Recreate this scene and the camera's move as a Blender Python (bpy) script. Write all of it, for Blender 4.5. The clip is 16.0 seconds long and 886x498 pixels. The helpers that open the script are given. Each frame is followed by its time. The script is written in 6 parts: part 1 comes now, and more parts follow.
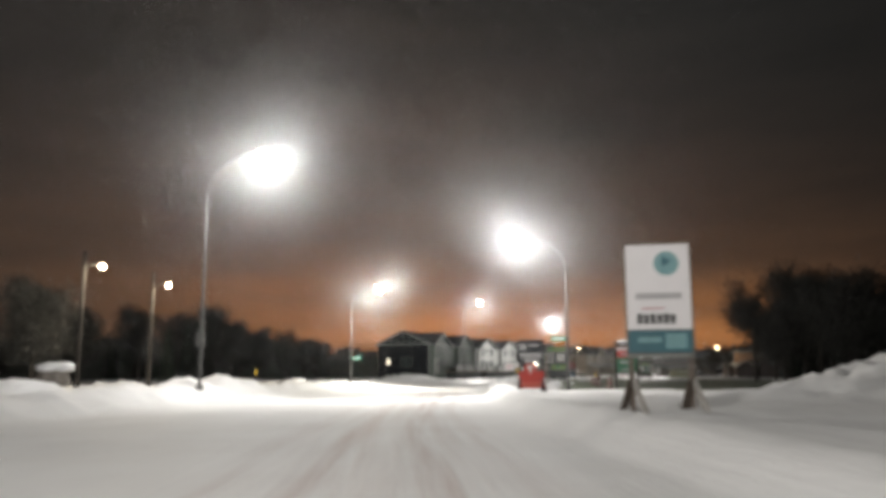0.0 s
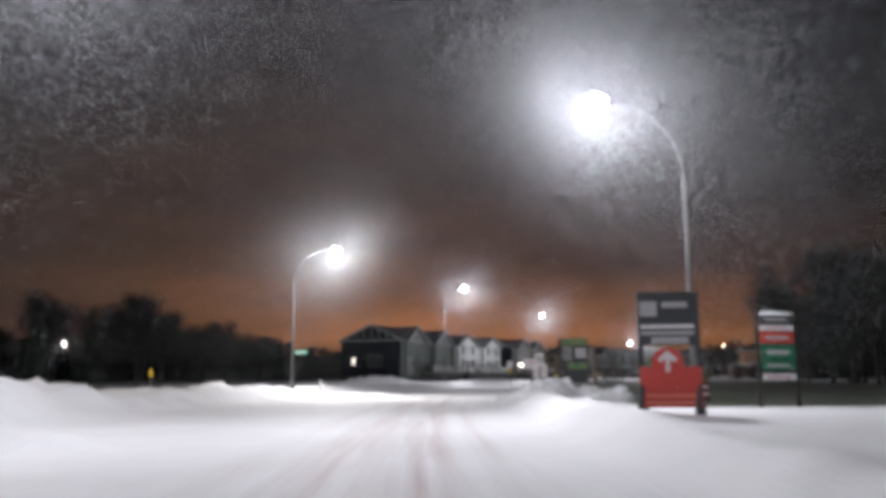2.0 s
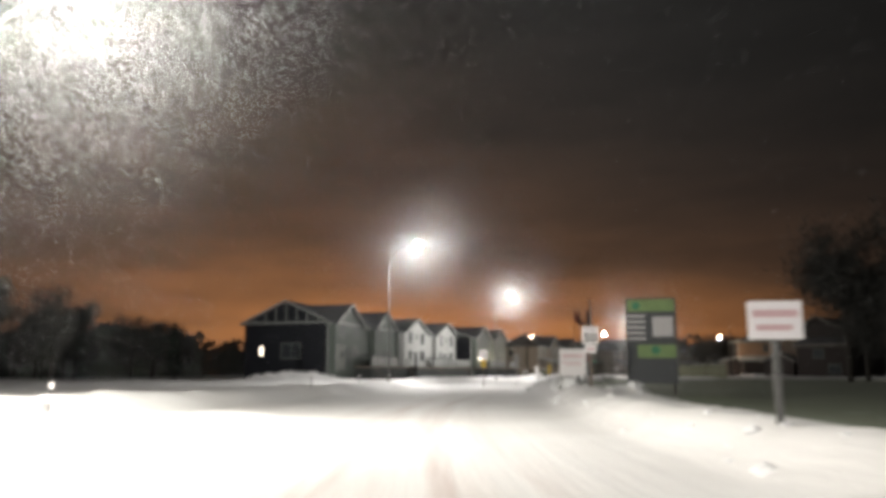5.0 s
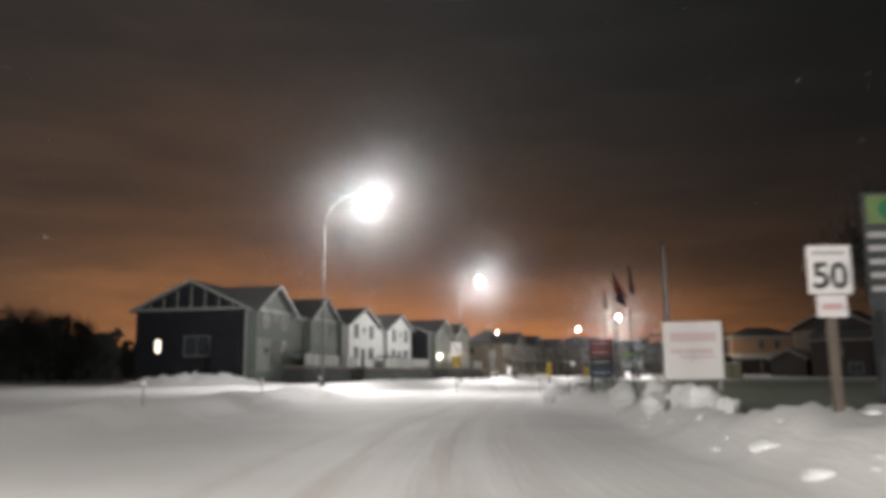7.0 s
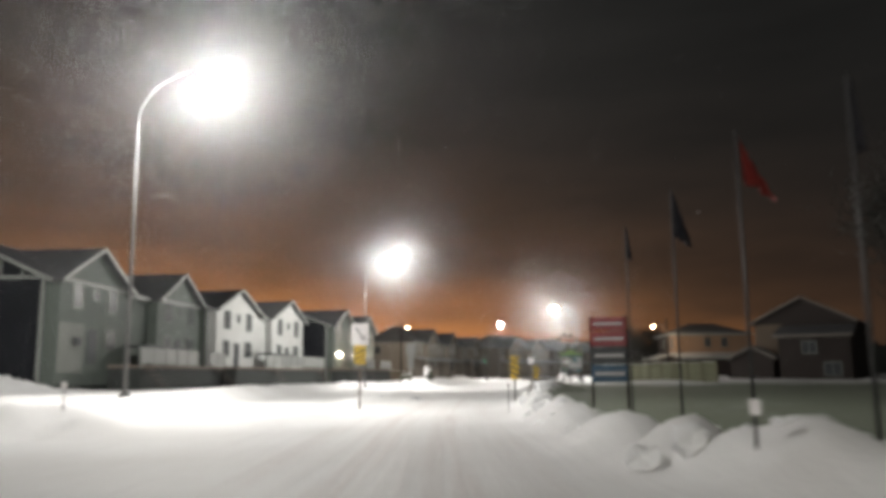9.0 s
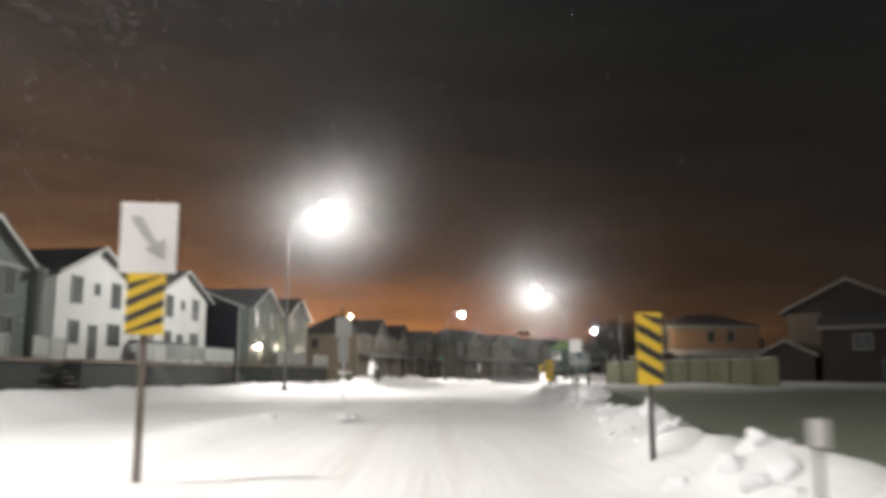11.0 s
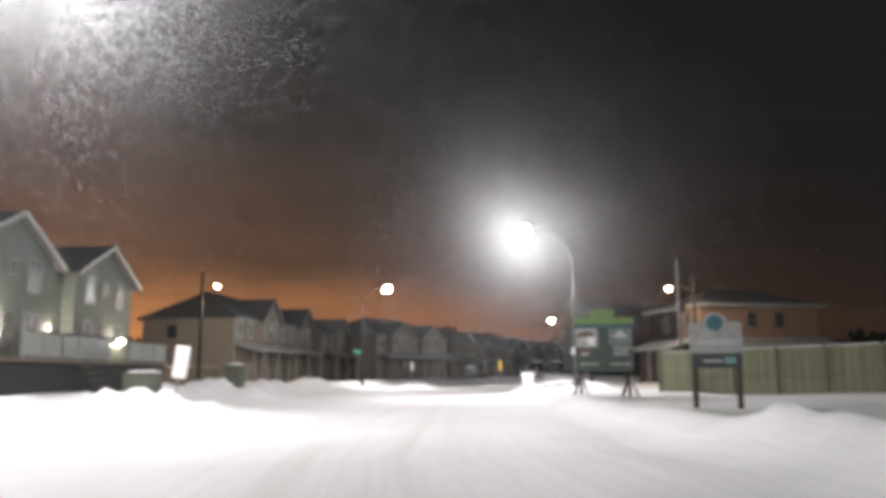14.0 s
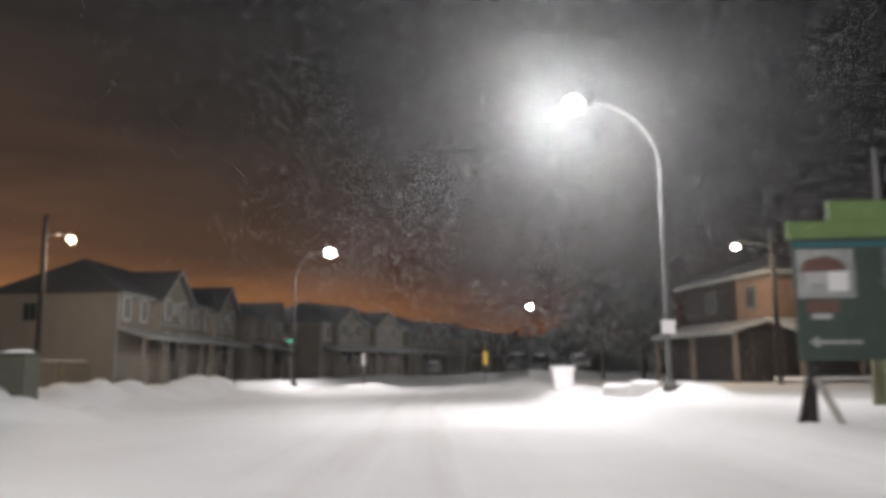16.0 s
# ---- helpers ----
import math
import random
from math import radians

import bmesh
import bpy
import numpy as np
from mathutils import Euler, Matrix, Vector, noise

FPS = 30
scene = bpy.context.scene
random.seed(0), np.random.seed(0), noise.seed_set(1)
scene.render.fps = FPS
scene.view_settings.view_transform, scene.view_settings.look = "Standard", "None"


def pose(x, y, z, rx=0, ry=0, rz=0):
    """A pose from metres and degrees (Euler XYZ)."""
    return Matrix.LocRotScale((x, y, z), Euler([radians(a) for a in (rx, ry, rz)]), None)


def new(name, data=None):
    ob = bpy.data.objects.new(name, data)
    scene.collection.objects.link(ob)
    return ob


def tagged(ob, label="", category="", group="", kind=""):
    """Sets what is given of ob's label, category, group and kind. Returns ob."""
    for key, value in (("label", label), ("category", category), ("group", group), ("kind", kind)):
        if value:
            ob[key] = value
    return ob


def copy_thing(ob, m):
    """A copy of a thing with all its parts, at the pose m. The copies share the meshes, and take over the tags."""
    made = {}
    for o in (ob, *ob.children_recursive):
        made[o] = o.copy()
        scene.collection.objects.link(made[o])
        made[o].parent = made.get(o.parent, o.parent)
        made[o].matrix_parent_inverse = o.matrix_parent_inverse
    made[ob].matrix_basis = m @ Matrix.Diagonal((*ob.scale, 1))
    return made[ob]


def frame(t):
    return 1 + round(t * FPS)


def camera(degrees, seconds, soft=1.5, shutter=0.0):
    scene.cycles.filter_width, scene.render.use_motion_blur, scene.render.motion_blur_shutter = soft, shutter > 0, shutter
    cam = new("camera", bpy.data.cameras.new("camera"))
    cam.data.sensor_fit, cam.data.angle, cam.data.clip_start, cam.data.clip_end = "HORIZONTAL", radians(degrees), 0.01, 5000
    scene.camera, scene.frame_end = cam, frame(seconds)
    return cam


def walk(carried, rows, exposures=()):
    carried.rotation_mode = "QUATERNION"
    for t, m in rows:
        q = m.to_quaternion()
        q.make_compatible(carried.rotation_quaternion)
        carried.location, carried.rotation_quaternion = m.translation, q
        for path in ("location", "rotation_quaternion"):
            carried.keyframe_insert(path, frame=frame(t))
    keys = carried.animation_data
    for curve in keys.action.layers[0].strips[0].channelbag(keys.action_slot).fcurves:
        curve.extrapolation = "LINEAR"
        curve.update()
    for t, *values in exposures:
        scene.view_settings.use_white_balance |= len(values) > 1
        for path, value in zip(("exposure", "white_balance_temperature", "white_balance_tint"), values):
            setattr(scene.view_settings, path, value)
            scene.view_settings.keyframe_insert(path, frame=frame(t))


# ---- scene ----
cam = camera(58.0, 16.0, soft=4.8, shutter=0.5)
ROWS = [
    (0.0, 0.000, 0.000, 1.241, -0.43, 9.00, 0.23),
    (0.5, -0.260, 5.969, 1.237, -0.90, 8.99, 0.30),
    (1.0, -0.513, 11.753, 1.250, -1.36, 9.07, 0.37),
    (1.5, -0.680, 17.482, 1.266, -1.92, 9.10, 0.29),
    (2.0, -0.738, 23.132, 1.249, -2.60, 9.11, 0.33),
    (2.5, -0.750, 28.980, 1.251, -3.65, 9.12, 0.40),
    (3.0, -0.687, 34.698, 1.238, -4.54, 9.05, 0.41),
    (3.5, -0.646, 40.332, 1.261, -5.35, 8.99, 0.38),
    (4.0, -0.429, 45.959, 1.251, -5.95, 8.88, 0.32),
    (6.5, 1.720, 72.699, 1.248, -9.50, 8.85, 0.33),
    (7.0, 2.391, 77.870, 1.259, -10.65, 8.88, 0.47),
    (7.5, 3.194, 82.997, 1.240, -11.99, 8.90, 0.56),
    (8.0, 4.123, 88.025, 1.261, -13.66, 8.94, 0.55),
    (8.5, 5.205, 93.009, 1.256, -15.49, 8.96, 0.54),
    (9.0, 6.583, 98.350, 1.248, -17.51, 8.98, 0.54),
    (11.5, 14.488, 124.018, 1.232, -21.87, 8.93, 0.06),
    (12.0, 16.303, 129.100, 1.255, -22.71, 8.98, 0.06),
    (12.5, 18.225, 134.281, 1.250, -23.65, 8.98, 0.13),
    (13.0, 20.415, 139.747, 1.252, -24.79, 9.02, 0.21),
    (13.5, 22.752, 145.134, 1.243, -25.93, 9.01, 0.29),
    (14.0, 25.038, 150.260, 1.248, -27.10, 8.94, 0.34),
    (14.5, 27.241, 155.155, 1.249, -27.89, 8.86, 0.38),
    (15.0, 29.428, 159.880, 1.254, -28.83, 8.78, 0.44),
    (15.5, 31.600, 164.461, 1.262, -29.69, 8.71, 0.43),
    (16.0, 33.642, 168.859, 1.251, -30.56, 8.65, 0.46),
]
walk(cam, [(t, pose(x, y, z, 90 + pitch, roll, yaw)) for t, x, y, z, yaw, pitch, roll in ROWS],
     exposures=[(0.0, 0.6, 6500, 10), (1.0, 0.5, 6200, 12), (2.0, 0.05, 5850, 17), (2.5, 0.0, 5850, 18), (3.0, 0.05, 6100, 16), (3.5, 0.25, 6500, 11), (4.0, 0.45, 6600, 10),
                (6.5, 0.78, 6400, 13), (8.0, 0.83, 6500, 11), (9.0, 0.98, 6500, 10), (11.5, 0.96, 6500, 10), (12.0, 1.08, 6500, 10), (12.5, 1.18, 6450, 10), (13.2, 1.24, 6300, 12),
                (14.0, 1.08, 6250, 14), (14.5, 0.99, 6400, 14), (15.0, 0.88, 6350, 14), (16.0, 0.64, 6300, 14)])

# ---- night sky: dark overcast with an orange town glow low over the horizon ----
world = bpy.data.worlds.new("night_sky")
scene.world = world
world.use_nodes = True
wt = world.node_tree
wt.nodes.clear()


def wnode(kind, **kw):
    n = wt.nodes.new(kind)
    for k, v in kw.items():
        if k == "op":
            n.operation = v
        elif k == "ins":
            for i, val in v.items():
                n.inputs[i].default_value = val
    return n


def wmath(op, a, b=None, clamp=False):
    n = wt.nodes.new("ShaderNodeMath")
    n.operation, n.use_clamp = op, clamp
    for i, v in ((0, a), (1, b)):
        if v is None:
            continue
        if isinstance(v, (int, float)):
            n.inputs[i].default_value = v
        else:
            wt.links.new(v, n.inputs[i])
    return n.outputs[0]


tc = wnode("ShaderNodeTexCoord")
sep = wnode("ShaderNodeSeparateXYZ")
wt.links.new(tc.outputs["Generated"], sep.inputs[0])
SX, SY, SZ = sep.outputs
azim = wmath("ARCTAN2", SX, SY)                       # 0 ahead, positive to the right, radians
elev = wmath("ARCSINE", SZ)
# soft cloud structure, stretched along the horizon
cmap = wnode("ShaderNodeMapping")
cmap.inputs["Scale"].default_value = (1.6, 1.6, 9.0)
wt.links.new(tc.outputs["Generated"], cmap.inputs[0])
cn = wnode("ShaderNodeTexNoise")
cn.inputs["Scale"].default_value, cn.inputs["Detail"].default_value, cn.inputs["Roughness"].default_value = 2.2, 5.0, 0.55
wt.links.new(cmap.outputs[0], cn.inputs["Vector"])
cloud = cn.outputs["Fac"]
# the glow stands higher over the town, to the left, and hugs the horizon to the right
fall = wnode("ShaderNodeMapRange")
fall.interpolation_type = "SMOOTHSTEP"
for i, v in ((1, -0.2), (2, 0.5), (3, -7.5), (4, -13.0)):
    fall.inputs[i].default_value = v
wt.links.new(azim, fall.inputs[0])
band_base = wmath("POWER", 2.718, wmath("MULTIPLY", wmath("ABSOLUTE", wmath("ADD", elev, -0.05)), fall.outputs[0]))
az_d = wmath("MULTIPLY", wmath("ADD", azim, -0.17), 1.6)
az_f = wmath("POWER", 2.718, wmath("MULTIPLY", wmath("MULTIPLY", az_d, az_d), -1.0))
glow = wmath("MULTIPLY", wmath("MULTIPLY", band_base, az_f), wmath("ADD", wmath("MULTIPLY", cloud, 1.1), 0.35))
gcol = wnode("ShaderNodeValToRGB")
gcol.color_ramp.elements[0].color = (0.0128, 0.0128, 0.0122, 1)
gcol.color_ramp.elements[1].color = (0.27, 0.108, 0.036, 1)
m_ = gcol.color_ramp.elements.new(0.35)
m_.color = (0.062, 0.0325, 0.018, 1)
wt.links.new(glow, gcol.inputs[0])
# the overcast thins out and darkens away from the town, to the right
dark = wnode("ShaderNodeMapRange")
dark.interpolation_type = "SMOOTHSTEP"
for i, v in ((1, 0.12), (2, 0.75), (3, 1.15), (4, 0.45)):
    dark.inputs[i].default_value = v
wt.links.new(azim, dark.inputs[0])
shade = wmath("MULTIPLY", wmath("ADD", wmath("MULTIPLY", cloud, 0.5), 0.75), dark.outputs[0])
bg = wnode("ShaderNodeBackground")
wt.links.new(gcol.outputs[0], bg.inputs[0])
wt.links.new(shade, bg.inputs[1])
wo = wnode("ShaderNodeOutputWorld")
wt.links.new(bg.outputs[0], wo.inputs[0])

LAMP_WATTS = 3400.0


# ---- materials ----
def mat(name, colour, rough=0.6, metal=0.0, vary=0.25, scale=3.0, fine=40.0, bump=0.15, depth=0.02, emit=None, strength=0.0, tint=None, rnd=0.0):
    m = bpy.data.materials.new(name)
    m.use_nodes = True
    t = m.node_tree
    b = t.nodes["Principled BSDF"]
    b.inputs["Roughness"].default_value, b.inputs["Metallic"].default_value = rough, metal
    co = t.nodes.new("ShaderNodeTexCoord")
    n1 = t.nodes.new("ShaderNodeTexNoise")
    n1.inputs["Scale"].default_value, n1.inputs["Detail"].default_value = scale, 4.0
    n2 = t.nodes.new("ShaderNodeTexNoise")
    n2.inputs["Scale"].default_value, n2.inputs["Detail"].default_value = fine, 3.0
    for n in (n1, n2):
        t.links.new(co.outputs["Object"], n.inputs["Vector"])
    mix = t.nodes.new("ShaderNodeMix")
    mix.data_type, mix.blend_type = "RGBA", "MIX"
    dark = tint or tuple(c * (1 - vary) for c in colour)
    mix.inputs[6].default_value, mix.inputs[7].default_value = (*dark, 1), (*[min(1, c * (1 + vary * 0.4)) for c in colour], 1)
    add = t.nodes.new("ShaderNodeMath")
    add.operation = "MULTIPLY_ADD"
    add.inputs[1].default_value, add.inputs[2].default_value = 0.35, -0.17
    t.links.new(n2.outputs[0], add.inputs[0])
    ad2 = t.nodes.new("ShaderNodeMath")
    ad2.operation, ad2.use_clamp = "ADD", True
    t.links.new(n1.outputs[0], ad2.inputs[0])
    t.links.new(add.outputs[0], ad2.inputs[1])
    last = ad2.outputs[0]
    if rnd:
        oi = t.nodes.new("ShaderNodeObjectInfo")
        r = t.nodes.new("ShaderNodeMath")
        r.operation = "MULTIPLY_ADD"
        r.inputs[1].default_value, r.inputs[2].default_value = rnd, -rnd / 2
        t.links.new(oi.outputs["Random"], r.inputs[0])
        a3 = t.nodes.new("ShaderNodeMath")
        a3.operation, a3.use_clamp = "ADD", True
        t.links.new(last, a3.inputs[0])
        t.links.new(r.outputs[0], a3.inputs[1])
        last = a3.outputs[0]
    t.links.new(last, mix.inputs[0])
    t.links.new(mix.outputs[2], b.inputs["Base Color"])
    if bump:
        bp = t.nodes.new("ShaderNodeBump")
        bp.inputs["Strength"].default_value, bp.inputs["Distance"].default_value = bump, depth
        t.links.new(n2.outputs[0], bp.inputs["Height"])
        t.links.new(bp.outputs[0], b.inputs["Normal"])
    if emit:
        b.inputs["Emission Color"].default_value, b.inputs["Emission Strength"].default_value = (*emit, 1), strength
    return m


def siding(name, colour, pitch=0.2, vary=0.2):
    """Lap siding: boards with a sawtooth relief along z."""
    m = mat(name, colour, 0.65, vary=vary, scale=0.8, fine=12.0, bump=0.0)
    t = m.node_tree
    b = t.nodes["Principled BSDF"]
    b.inputs["Specular IOR Level"].default_value = 0.2
    co = t.nodes.new("ShaderNodeTexCoord")
    w = t.nodes.new("ShaderNodeTexWave")
    w.wave_type, w.bands_direction, w.wave_profile = "BANDS", "Z", "SAW"
    w.inputs["Scale"].default_value = 0.314 / pitch
    t.links.new(co.outputs["Object"], w.inputs["Vector"])
    bp = t.nodes.new("ShaderNodeBump")
    bp.inputs["Strength"].default_value, bp.inputs["Distance"].default_value = 0.6, 0.02
    t.links.new(w.outputs["Fac"], bp.inputs["Height"])
    t.links.new(bp.outputs[0], b.inputs["Normal"])
    return m


M_STEEL = mat("galvanised_steel", (0.10, 0.10, 0.098), 0.6, 0.2, fine=60, bump=0.05)
M_SIGNBACK = mat("dull_sign_back", (0.27, 0.275, 0.27), 0.7, vary=0.3)
M_HOUSING = mat("lamp_housing", (0.09, 0.09, 0.095), 0.5, 0.3)
M_LENS = mat("lamp_lens_white", (0.9, 0.9, 0.9), 0.3, emit=(0.96, 0.98, 1.0), strength=90.0, bump=0)
M_LENS_WARM = mat("lamp_lens_warm", (0.9, 0.9, 0.9), 0.3, emit=(1.0, 0.72, 0.4), strength=22.0, bump=0)
M_DARKWOOD = mat("dark_wood_pole", (0.03, 0.026, 0.023), 0.95, fine=20)
M_WOOD = mat("grey_timber", (0.16, 0.13, 0.11), 0.85, fine=25)
M_LEGWOOD = mat("brown_post_timber", (0.07, 0.052, 0.04), 0.85, fine=25)
M_SNOWYWOOD = mat("snow_dusted_timber", (0.42, 0.40, 0.37), 0.85, fine=25)
M_WHITE = mat("white_sign_face", (0.75, 0.73, 0.74), 0.5, vary=0.08, bump=0.02)
M_FAINTPINK = mat("sun_bleached_red_ink", (0.68, 0.54, 0.56), 0.6, vary=0.15, bump=0)
M_PINKTEXT = mat("faded_red_ink", (0.55, 0.36, 0.38), 0.6, vary=0.1, bump=0)
M_GREYTEXT = mat("grey_ink", (0.42, 0.41, 0.42), 0.6, vary=0.1, bump=0)
M_BLACK = mat("black_ink", (0.03, 0.03, 0.03), 0.6, bump=0)
M_TEAL = mat("teal_panel", (0.03, 0.12, 0.15), 0.5, vary=0.2, bump=0.02)
M_TEALPALE = mat("pale_teal_ink", (0.16, 0.32, 0.34), 0.5, vary=0.2, bump=0)
M_RED = mat("red_panel", (0.55, 0.05, 0.035), 0.5, vary=0.15, bump=0.02)
M_REDPALE = mat("pale_red_stripe", (0.7, 0.17, 0.11), 0.5, vary=0.1, bump=0)
M_MAROON = mat("maroon_panel", (0.22, 0.03, 0.04), 0.5, vary=0.2, bump=0.02)
M_GREEN = mat("green_panel", (0.02, 0.16, 0.08), 0.5, vary=0.2, bump=0.02)
M_LIME = mat("lime_green_panel", (0.15, 0.23, 0.085), 0.55, vary=0.35, bump=0.02)
M_STREETGREEN = mat("street_sign_green", (0.02, 0.35, 0.2), 0.35, vary=0.1, bump=0)
M_YELLOW = mat("marker_yellow", (0.8, 0.52, 0.02), 0.4, vary=0.08, bump=0)
M_CHAR = mat("charcoal_panel", (0.045, 0.05, 0.055), 0.6, vary=0.2)
M_DKGREEN = mat("dark_green_print", (0.05, 0.075, 0.06), 0.55, vary=0.5, scale=2.5, bump=0)
M_PRINT = mat("faded_photo_print", (0.36, 0.37, 0.36), 0.55, vary=0.6, scale=4.0, fine=12, bump=0)
M_PRINTDARK = mat("dim_photo_print", (0.16, 0.19, 0.2), 0.55, vary=0.6, scale=4.0, fine=12, bump=0)
M_ROOFPRINT = mat("printed_roof_brown", (0.15, 0.08, 0.065), 0.55, vary=0.4, scale=5.0, bump=0)
M_BLUE = mat("dark_blue_panel", (0.03, 0.08, 0.14), 0.5)
M_ROOF = mat("asphalt_shingle", (0.10, 0.10, 0.105), 0.9, fine=14, bump=0.5, vary=0.4)
M_ROOFSNOW = mat("snowy_shingle", (0.30, 0.31, 0.32), 0.9, fine=10, bump=0.5, vary=0.45, scale=1.2)
M_TRIM = mat("white_trim", (0.22, 0.23, 0.22), 0.5, vary=0.1)
M_FRAME = mat("dull_window_frame", (0.13, 0.14, 0.13), 0.5, vary=0.1)
M_FRAMEPALE = mat("pale_window_frame", (0.5, 0.5, 0.48), 0.5, vary=0.1)
M_SIDE_WHITE = siding("white_lap_siding", (0.5, 0.51, 0.5))
M_SIDE_GREY = siding("grey_green_lap_siding", (0.112, 0.13, 0.117))
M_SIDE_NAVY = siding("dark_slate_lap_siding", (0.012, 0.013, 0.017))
M_SIDE_TAUPE = siding("taupe_lap_siding", (0.215, 0.19, 0.165))
M_SIDE_ORANGE = siding("tan_lap_siding", (0.215, 0.14, 0.095))
M_SIDE_BROWN = siding("dark_brown_lap_siding", (0.034, 0.027, 0.025))
M_SIDE_PALE = siding("pale_grey_lap_siding", (0.21, 0.22, 0.205))
# paler brown for the part of the gabled front that reads as lit
M_SIDE_LIT = siding("lit_brown_lap_siding", (0.13, 0.10, 0.075))
M_INFILL = mat("smoked_rail_panel", (0.13, 0.14, 0.135), 0.3, vary=0.2, bump=0)
M_STONE = mat("stone_veneer", (0.20, 0.18, 0.16), 0.85, scale=6, fine=18, vary=0.5, bump=0.6)
# near-black, so the shade under the decks sits in the colour
M_DECKSHADE = mat("under_deck_shade", (0.035, 0.04, 0.038), 0.9)
M_GLASS = mat("window_glass", (0.03, 0.035, 0.04), 0.3, vary=0.2, bump=0)
M_GLASS.node_tree.nodes["Principled BSDF"].inputs["Specular IOR Level"].default_value = 0.2
M_FENCE = mat("olive_fence_board", (0.14, 0.145, 0.09), 0.85, scale=2, fine=30, vary=0.35, rnd=0.5)
M_FENCEBROWN = mat("brown_fence_board", (0.085, 0.07, 0.052), 0.85, scale=2, fine=30, vary=0.35, rnd=0.4)
M_FENCEPOST = mat("fence_post_wood", (0.12, 0.11, 0.07), 0.85, fine=30)
M_BARK = mat("dark_bark", (0.045, 0.04, 0.035), 0.95, fine=30, bump=0.4)
M_TWIG = mat("bare_twigs", (0.055, 0.054, 0.05), 0.95, bump=0)
# paler than the near twigs: distance haze put into the colour
M_WOODS = mat("far_woods_haze_tint", (0.15, 0.16, 0.145), 0.95, bump=0)
M_NEEDLE = mat("spruce_needles", (0.022, 0.035, 0.025), 0.9, bump=0)
M_PALECON = mat("frosted_concrete", (0.5, 0.49, 0.48), 0.9, fine=30)
M_BOXGREEN = mat("utility_box_green", (0.085, 0.088, 0.068), 0.7)
M_CARDARK = mat("dark_car_paint", (0.03, 0.033, 0.04), 0.25, 0.3, bump=0)
M_CARGREY = mat("grey_car_paint", (0.38, 0.38, 0.39), 0.25, 0.4, bump=0)
M_TYRE = mat("tyre_rubber", (0.02, 0.02, 0.02), 0.9)
M_FLAGPOLE = mat("dark_pole_paint", (0.028, 0.028, 0.03), 0.6)
M_FLAGDARK = mat("dark_flag_cloth", (0.03, 0.03, 0.04), 0.9)
M_FLAGRED = mat("red_flag_cloth", (0.2, 0.025, 0.02), 0.9)
M_FLAGWHITE = mat("white_flag_cloth", (0.6, 0.6, 0.62), 0.9)
M_SNOWCAP = mat("loose_snow", (0.86, 0.87, 0.89), 0.75, scale=1.5, fine=9, vary=0.1, bump=0.5, depth=0.04)
M_ORANGELIT = mat("lit_warm_window", (0.5, 0.35, 0.2), 0.4, emit=(1.0, 0.88, 0.7), strength=2.5, bump=0)
M_PORCH = mat("porch_lamp_glass", (0.9, 0.85, 0.8), 0.3, emit=(1.0, 0.86, 0.66), strength=60.0, bump=0)
M_DECK = mat("deck_rail_white", (0.25, 0.26, 0.25), 0.6)


